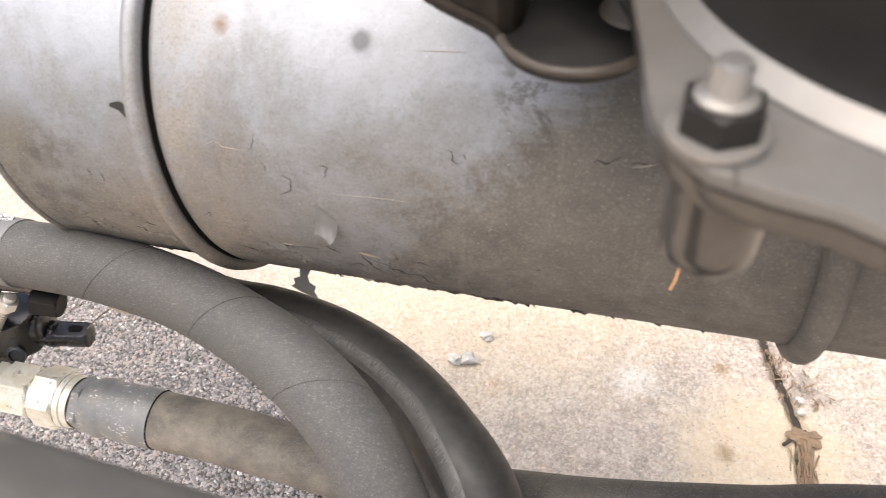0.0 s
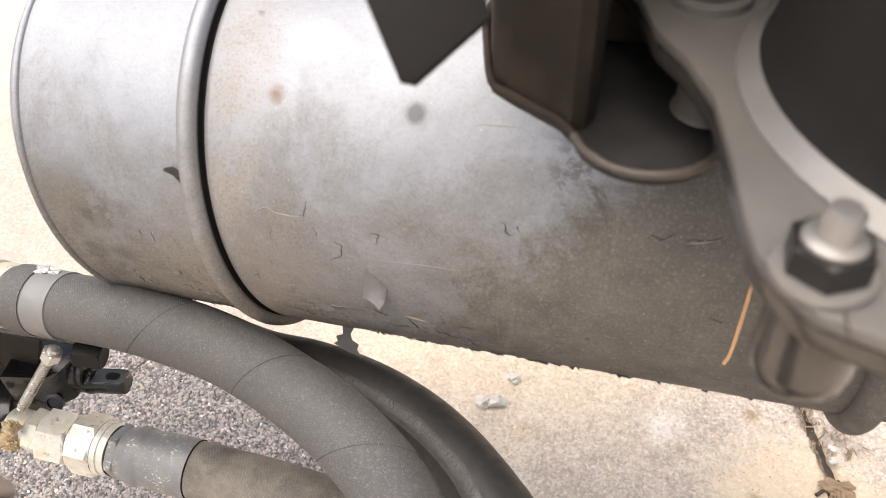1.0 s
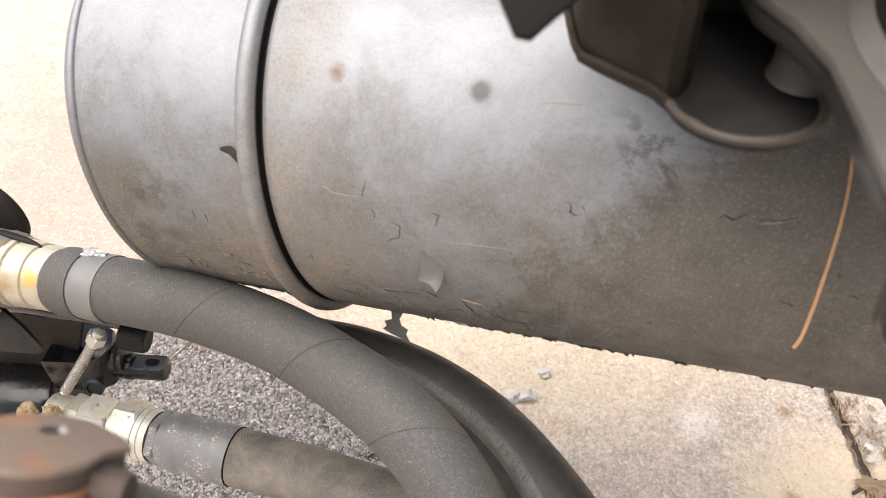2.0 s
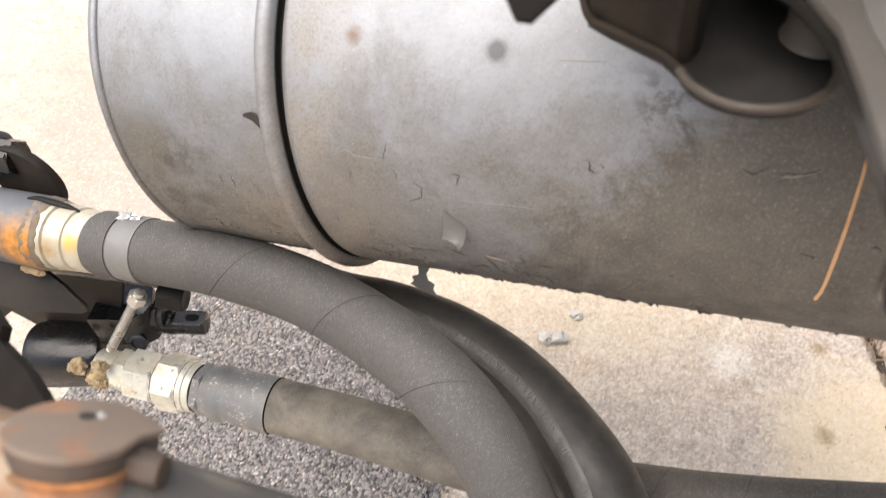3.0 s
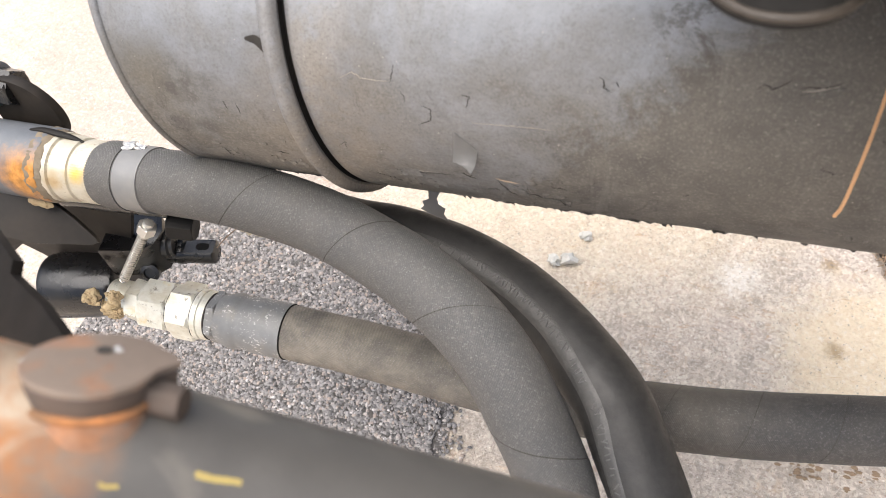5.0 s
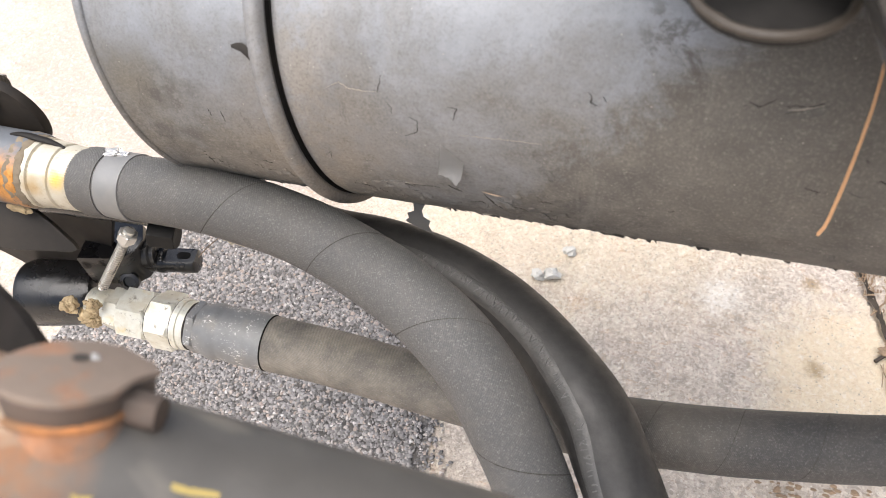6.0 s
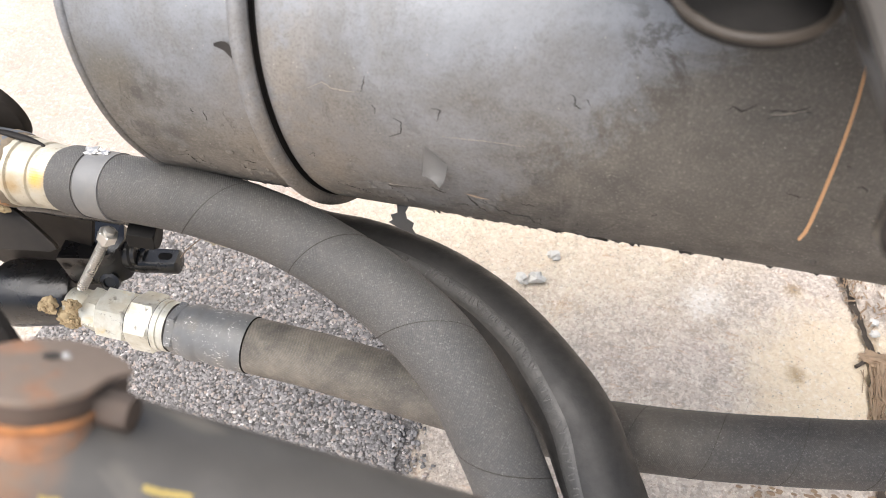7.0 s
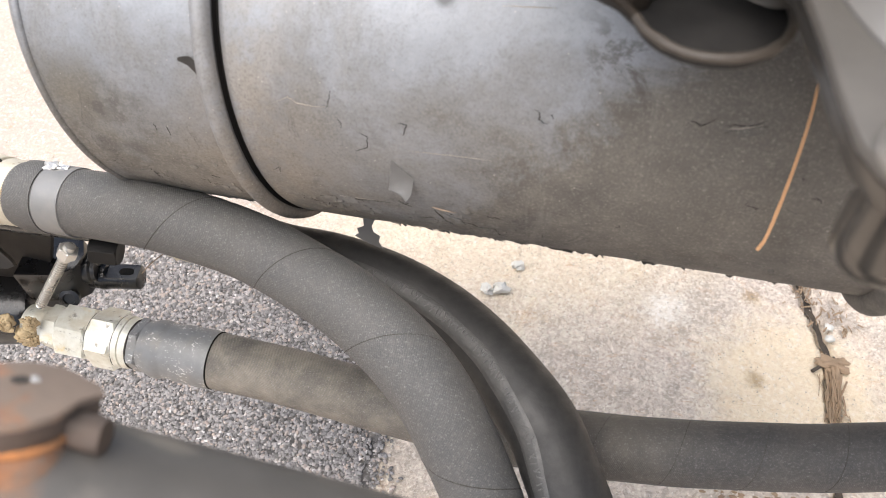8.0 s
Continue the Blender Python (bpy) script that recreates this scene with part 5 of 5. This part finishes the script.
part("sheet", slab([(0, 0), (0.030, 0.0), (0.05, 0.03), (0.06, 0.09), (0.024, 0.085), (-0.003, 0.004)], corner_m, 0.006, 0.0005), BROWN_BLACK, plate_edge)

# ---- near tube with the rusted cover plate ----
near_tube = thing("black_tube", (-0.1312, 0.0456, 0.7431), "scuffed black steel tube, rusted at its weld", "tube")
tube_way = Vector((0.8316, 0.1757, -0.5268)).normalized()
tube_at = Vector((-0.1312, 0.0456, 0.7431))
tube_m = axis_frame(tube_at, tube_at + tube_way)
TUBE_R = 0.026
part("tube_wall", lathe([(-0.25, 0.022), (-0.25, TUBE_R), (-0.1, TUBE_R), (0.0, TUBE_R), (0.2, TUBE_R), (0.5, TUBE_R), (0.5, 0.022)], tube_m, 96), TUBE, near_tube)


def tube_mark(s0, s1, a, wide):
    """A stroke of marker paint on the tube."""
    bm = bmesh.new()
    n, rows = 14, []
    for i in range(n + 1):
        s = s0 + (s1 - s0) * i / n
        row = []
        for k in (-1, 1):
            g = radians(a + k * wide * (0.8 + 0.4 * noise.noise((i * 0.9, k, s0 * 50))) + 0.8 * math.sin(i * 0.35))
            row.append(bm.verts.new(tube_m @ Vector((s, (TUBE_R + 0.0003) * math.cos(g), (TUBE_R + 0.0003) * math.sin(g)))))
        rows.append(row)
    for p, q in zip(rows, rows[1:]):
        bm.faces.new((p[0], p[1], q[1], q[0]))
    return part("paint_mark", bm, YELLOW, near_tube, "faded yellow paint stroke")


tube_mark(0.004, 0.017, 102, 2.6)
tube_mark(-0.019, -0.014, 120, 1.6)

cover = thing("rusted_cover", (-0.148, 0.0604, 0.7773), "brown rusted round cover plate with a small hole", "cover plate")
up = Vector((0.035, 0.63, 0.78)).normalized()
side = Vector((0.94, 0.30, -0.14))
side = (side - up * side.dot(up)).normalized()
pm = Matrix((side, up.cross(side), up)).transposed().to_4x4()
pm.translation = (-0.1440, 0.0587, 0.7828)
plan = [(x, y if y > 0 else y * 0.92) for x, y in arc(-0.0020, 0.0032, 0.0196, 44, 284, 30)] + [(0.0072, -0.0122), (0.0128, -0.0062), (0.0152, 0.0030), (0.0200, 0.0092), (0.0168, 0.0140)]
disc = part("disc", slab(plan, pm, 0.0022, 0.0006), RUST_PLATE, cover)
part("rim", slab([(x * 0.97 - 0.0002, y * 0.97) for x, y in plan], pm @ Matrix.Translation((0, 0, -0.0022)), 0.0058, 0.0006), RIM, disc, "dark grimy rim under the disc")
part("hole", lathe([(0.0, 0.0001), (0.0001, 0.0024)], axis_frame(pm @ Vector((-0.0024, 0.0103, 0.0003)), pm @ Vector((-0.0024, 0.0103, 0.1)), (0, 1, 0)), 20, closed=False), CRACK, disc, "small dark hole")
part("burr", lump(pm @ Vector((0.0010, 0.0112, 0.0002)), 0.0013, 2, (1.2, 1, 0.4), 2, 0.5), FLAKE, disc, "pale raised burr beside the hole")
part("paint_chip", lump(pm @ Vector((-0.0208, 0.0, -0.0012)), 0.0013, 4, (1.0, 1.0, 0.9), 2, 0.6), PEBBLE, disc, "white paint chip on the rim")
stem_m = axis_frame(pm @ Vector((-0.0030, 0.0022, 0)), pm @ Vector((-0.0030, 0.0022, 0.1)), (0, 1, 0))
part("stem", lathe([(-0.034, 0.0205), (-0.014, 0.0180), (-0.0080, 0.0168)], stem_m, 56, wobble=0.03), RUST_PLATE, cover, "brown rusted stem under the disc")
part("weld", lathe(ring(-0.0088, 0.0170, 0.0013, 10), stem_m, 56, closed=False, wobble=0.04), RUST, cover, "thin orange rust bead")
bolt_at = axis_frame(pm @ Vector((0.0100, 0.0030, -0.0088)), pm @ Vector((0.0250, 0.0005, -0.0088)), tuple(up))
part("bolt_head", hexagon(bolt_at, 0.0, 0.0135, 0.0096, 0.2, 0.35), RIM, cover, "dark rusted hex bolt head", smooth=True)

# ---- loose bits ----
for i, (x, y, size) in enumerate(((-0.146, 0.660, 0.0098), (-0.126, 0.667, 0.0105), (-0.110, 0.717, 0.0088))):
    stone = part("pebble", lump((x, y, size * 0.5), size, i + 2, (1.1, 0.9, 0.75), 2, 0.75), PEBBLE, smooth=False)
    tagged(stone, "small white broken pebble on the concrete", "pebble", "white pebbles")
needle_path = spline([on_tank(0.296, 56, 0.0015), on_tank(0.300, 42, 0.003), on_tank(0.302, 30, 0.006), on_tank(0.300, 17, 0.010), on_tank(0.297, 1.5, 0.0135), on_tank(0.2945, -3.0, 0.0145)], 0.004)
needle = part("dry_stalk", sweep(needle_path, lambda w: 0.0006 + 0.0005 * min(1, w / 0.14) * (1 + 0.3 * noise.noise((w * 120, 0, 0))), 8), STRAW)
tagged(needle, "dry orange-brown plant stalk hanging on the tank", "stalk")

sliver = [on_tank(0.0905, -13.2, 0.0006), on_tank(0.0985, -13.9, 0.0008), on_tank(0.1075, -14.6, 0.0005)]
tagged(part("wood_sliver", sweep(spline(sliver, 0.002), lambda w: 0.0006 * math.sin(math.pi * min(0.97, 0.06 + w / 0.018)), 6), TWIG), "thin brown wood sliver stuck on the tank", "sliver")

fibre_path = [Vector(p) for p in ((-0.4085, 0.3373, 0.3860), (-0.4010, 0.3460, 0.3930), (-0.3905, 0.3575, 0.3985))]
tagged(part("dry_fibre", sweep(spline(fibre_path), 0.0006, 6), TWIG), "thin pale dry grass fibre hanging by the valve pin", "fibre")


def torn_scrap():
    """A crumpled pale scrap caught under the wrapped hose."""
    bm = bmesh.new()
    layers = []
    for thick in (0.0, 0.0006):
        grid = []
        for i in range(13):
            u, row = i / 12, []
            for j in range(5):
                v = j / 4
                p = Vector((-0.3600 + 0.034 * u, 0.3235 + 0.004 * v, 0.4530 - 0.0030 * u - (0.004 + 0.009 * math.sin(math.pi * u)) * v))
                ruffle = 0.0030 * noise.noise((u * 5, v * 2, 3)) + 0.0015 * noise.noise((u * 14, v * 5, 7))
                row.append(bm.verts.new(p + Vector((0, -thick + ruffle, ruffle * 0.8))))
            grid.append(row)
        layers.append(grid)
    for grid in layers:
        for p, q in zip(grid, grid[1:]):
            for j in range(4):
                bm.faces.new((p[j], p[j + 1], q[j + 1], q[j]))
    low, high = layers
    for i in range(12):
        for j in (0, 4):
            bm.faces.new((low[i][j], low[i + 1][j], high[i + 1][j], high[i][j]))
    for j in range(4):
        for i in (0, 12):
            bm.faces.new((low[i][j], low[i][j + 1], high[i][j + 1], high[i][j]))
    return bm


tagged(part("dry_leaf", torn_scrap(), LEAF, smooth=False), "crumpled pale dry leaf caught under the wrapped hose", "leaf")

# ---- the open joint and its litter ----
soil_bm = bmesh.new()
rows = []
for i in range(60):
    y = 0.45 + i * 0.4 / 59
    w = 0.0045 + 0.0040 * noise.noise((y * 45, 1, 0))
    rows.append([soil_bm.verts.new((joint_x(y) + k * w, y, -0.0055 + 0.0025 * noise.noise((k * 3, y * 90, 0)))) for k in (-1, -0.4, 0.3, 1)])
for p, q in zip(rows, rows[1:]):
    for k in range(3):
        soil_bm.faces.new((p[k], p[k + 1], q[k + 1], q[k]))
tagged(part("joint_soil", soil_bm, DIRT), "dark soil and grit in the open slab joint", "soil", kind="structure")
bark = thing("bark_piece", (0.345, 0.64, 0.0), "torn tan piece of bark lying in the slab joint", "bark")
for place, size, seed, squash in (((0.345, 0.652, 0.003), 0.0175, 4.1, (1.15, 0.55, 0.30)), ((0.351, 0.632, 0.002), 0.0150, 7.3, (0.42, 1.2, 0.30)), ((0.357, 0.657, 0.004), 0.0095, 2.2, (0.9, 0.7, 0.40))):
    part("bark_slab", lump(place, size, seed, squash, 3, 0.9), LITTER, bark, smooth=False)
stick_path = [Vector(p) for p in ((0.320, 0.635, 0.002), (0.334, 0.6485, 0.003), (0.350, 0.664, 0.002))]
tagged(part("twig", sweep(spline(stick_path), lambda w: 0.0026 + 0.0012 * noise.noise((w * 150, 3, 0)), 8), DIRT), "dark grey broken stick beside the bark", "twig")
for i, (x, y) in enumerate(((0.344, 0.714), (0.345, 0.694))):
    tagged(part("pebble", lump((x, y, 0.003), 0.0066, i + 11, (1, 0.9, 0.7), 2, 0.6), PEBBLE, smooth=False), "tiny white pebble in the slab joint", "pebble", "white pebbles")


def litter():
    """Dry fibres and bark crumbs along the joint."""
    rng = random.Random(21)
    bm = bmesh.new()
    for k in range(230):
        if k < 150:
            y, wide = rng.uniform(0.49, 0.645), 0.007
        else:
            y, wide = rng.uniform(0.70, 0.80), 0.012
        x = joint_x(y) + (0.002 if k < 150 else rng.choice((0.0, 0.03))) + rng.gauss(0, wide)
        turn, size = rng.gauss(math.pi / 2, 0.22 if k < 150 else 0.7), rng.uniform(0.006, 0.020) if k < 150 else rng.uniform(0.002, 0.007)
        d = Vector((math.cos(turn), math.sin(turn), rng.uniform(-0.1, 0.12))) * size
        p = Vector((x, y, rng.uniform(-0.003, 0.005)))
        sweep([p - d, p + Vector((rng.uniform(-1, 1), rng.uniform(-1, 1), 1)) * 0.0008, p + d], rng.uniform(0.0005, 0.0014), 4, bm=bm)
    return part("joint_litter", bm, LITTER)


rng_bits = random.Random(8)
for k in range(44):
    at = Vector(rng_bits.choice(((0.212, 0.424, 0), (0.275, 0.436, 0), (0.305, 0.442, 0)))) + Vector((rng_bits.gauss(0, 0.016), rng_bits.gauss(0, 0.009), 0.0015))
    tagged(part("bark_bit", lump(at, rng_bits.uniform(0.0012, 0.0030), k + 3, (1.6, 0.8, 0.5), 2, 0.7), LITTER, smooth=False), "small dark brown bark bit on the concrete", "bark", "bark bits")
tagged(part("dry_petal", lump((-0.598, 0.315, 0.0095), 0.0062, 4, (1.2, 0.8, 0.5), 2, 0.8), PETALS, smooth=False), "small curled yellow-tan leaf bit on the asphalt", "leaf")


tagged(litter(), "dry brown fibres and bark crumbs in the slab joint", "litter", kind="stuff")


def grit():
    rng = random.Random(5)
    base = bmesh.new()
    bmesh.ops.create_icosphere(base, subdivisions=1, radius=1.0)
    shape, faces = [v.co.copy() for v in base.verts], [[v.index for v in f.verts] for f in base.faces]
    base.free()
    verts, polys = [], []
    for _ in range(9000):
        x, y = rng.uniform(-1.6, 0.6), rng.uniform(0.2, 1.5)
        size = rng.uniform(0.0005, 0.0015)
        k0 = len(verts)
        for c in shape:
            verts.append((x + c.x * size * rng.uniform(0.7, 1.3), y + c.y * size * rng.uniform(0.7, 1.3), c.z * size * 0.7 + 0.0003))
        polys += [[k0 + i for i in f] for f in faces]
    mesh = bpy.data.meshes.new("grit")
    mesh.from_pydata(verts, [], polys)
    mesh.materials.append(SANDGRIT)
    return new("grit", mesh)


tagged(grit(), "fine loose grit scattered over the concrete", "grit", kind="stuff")
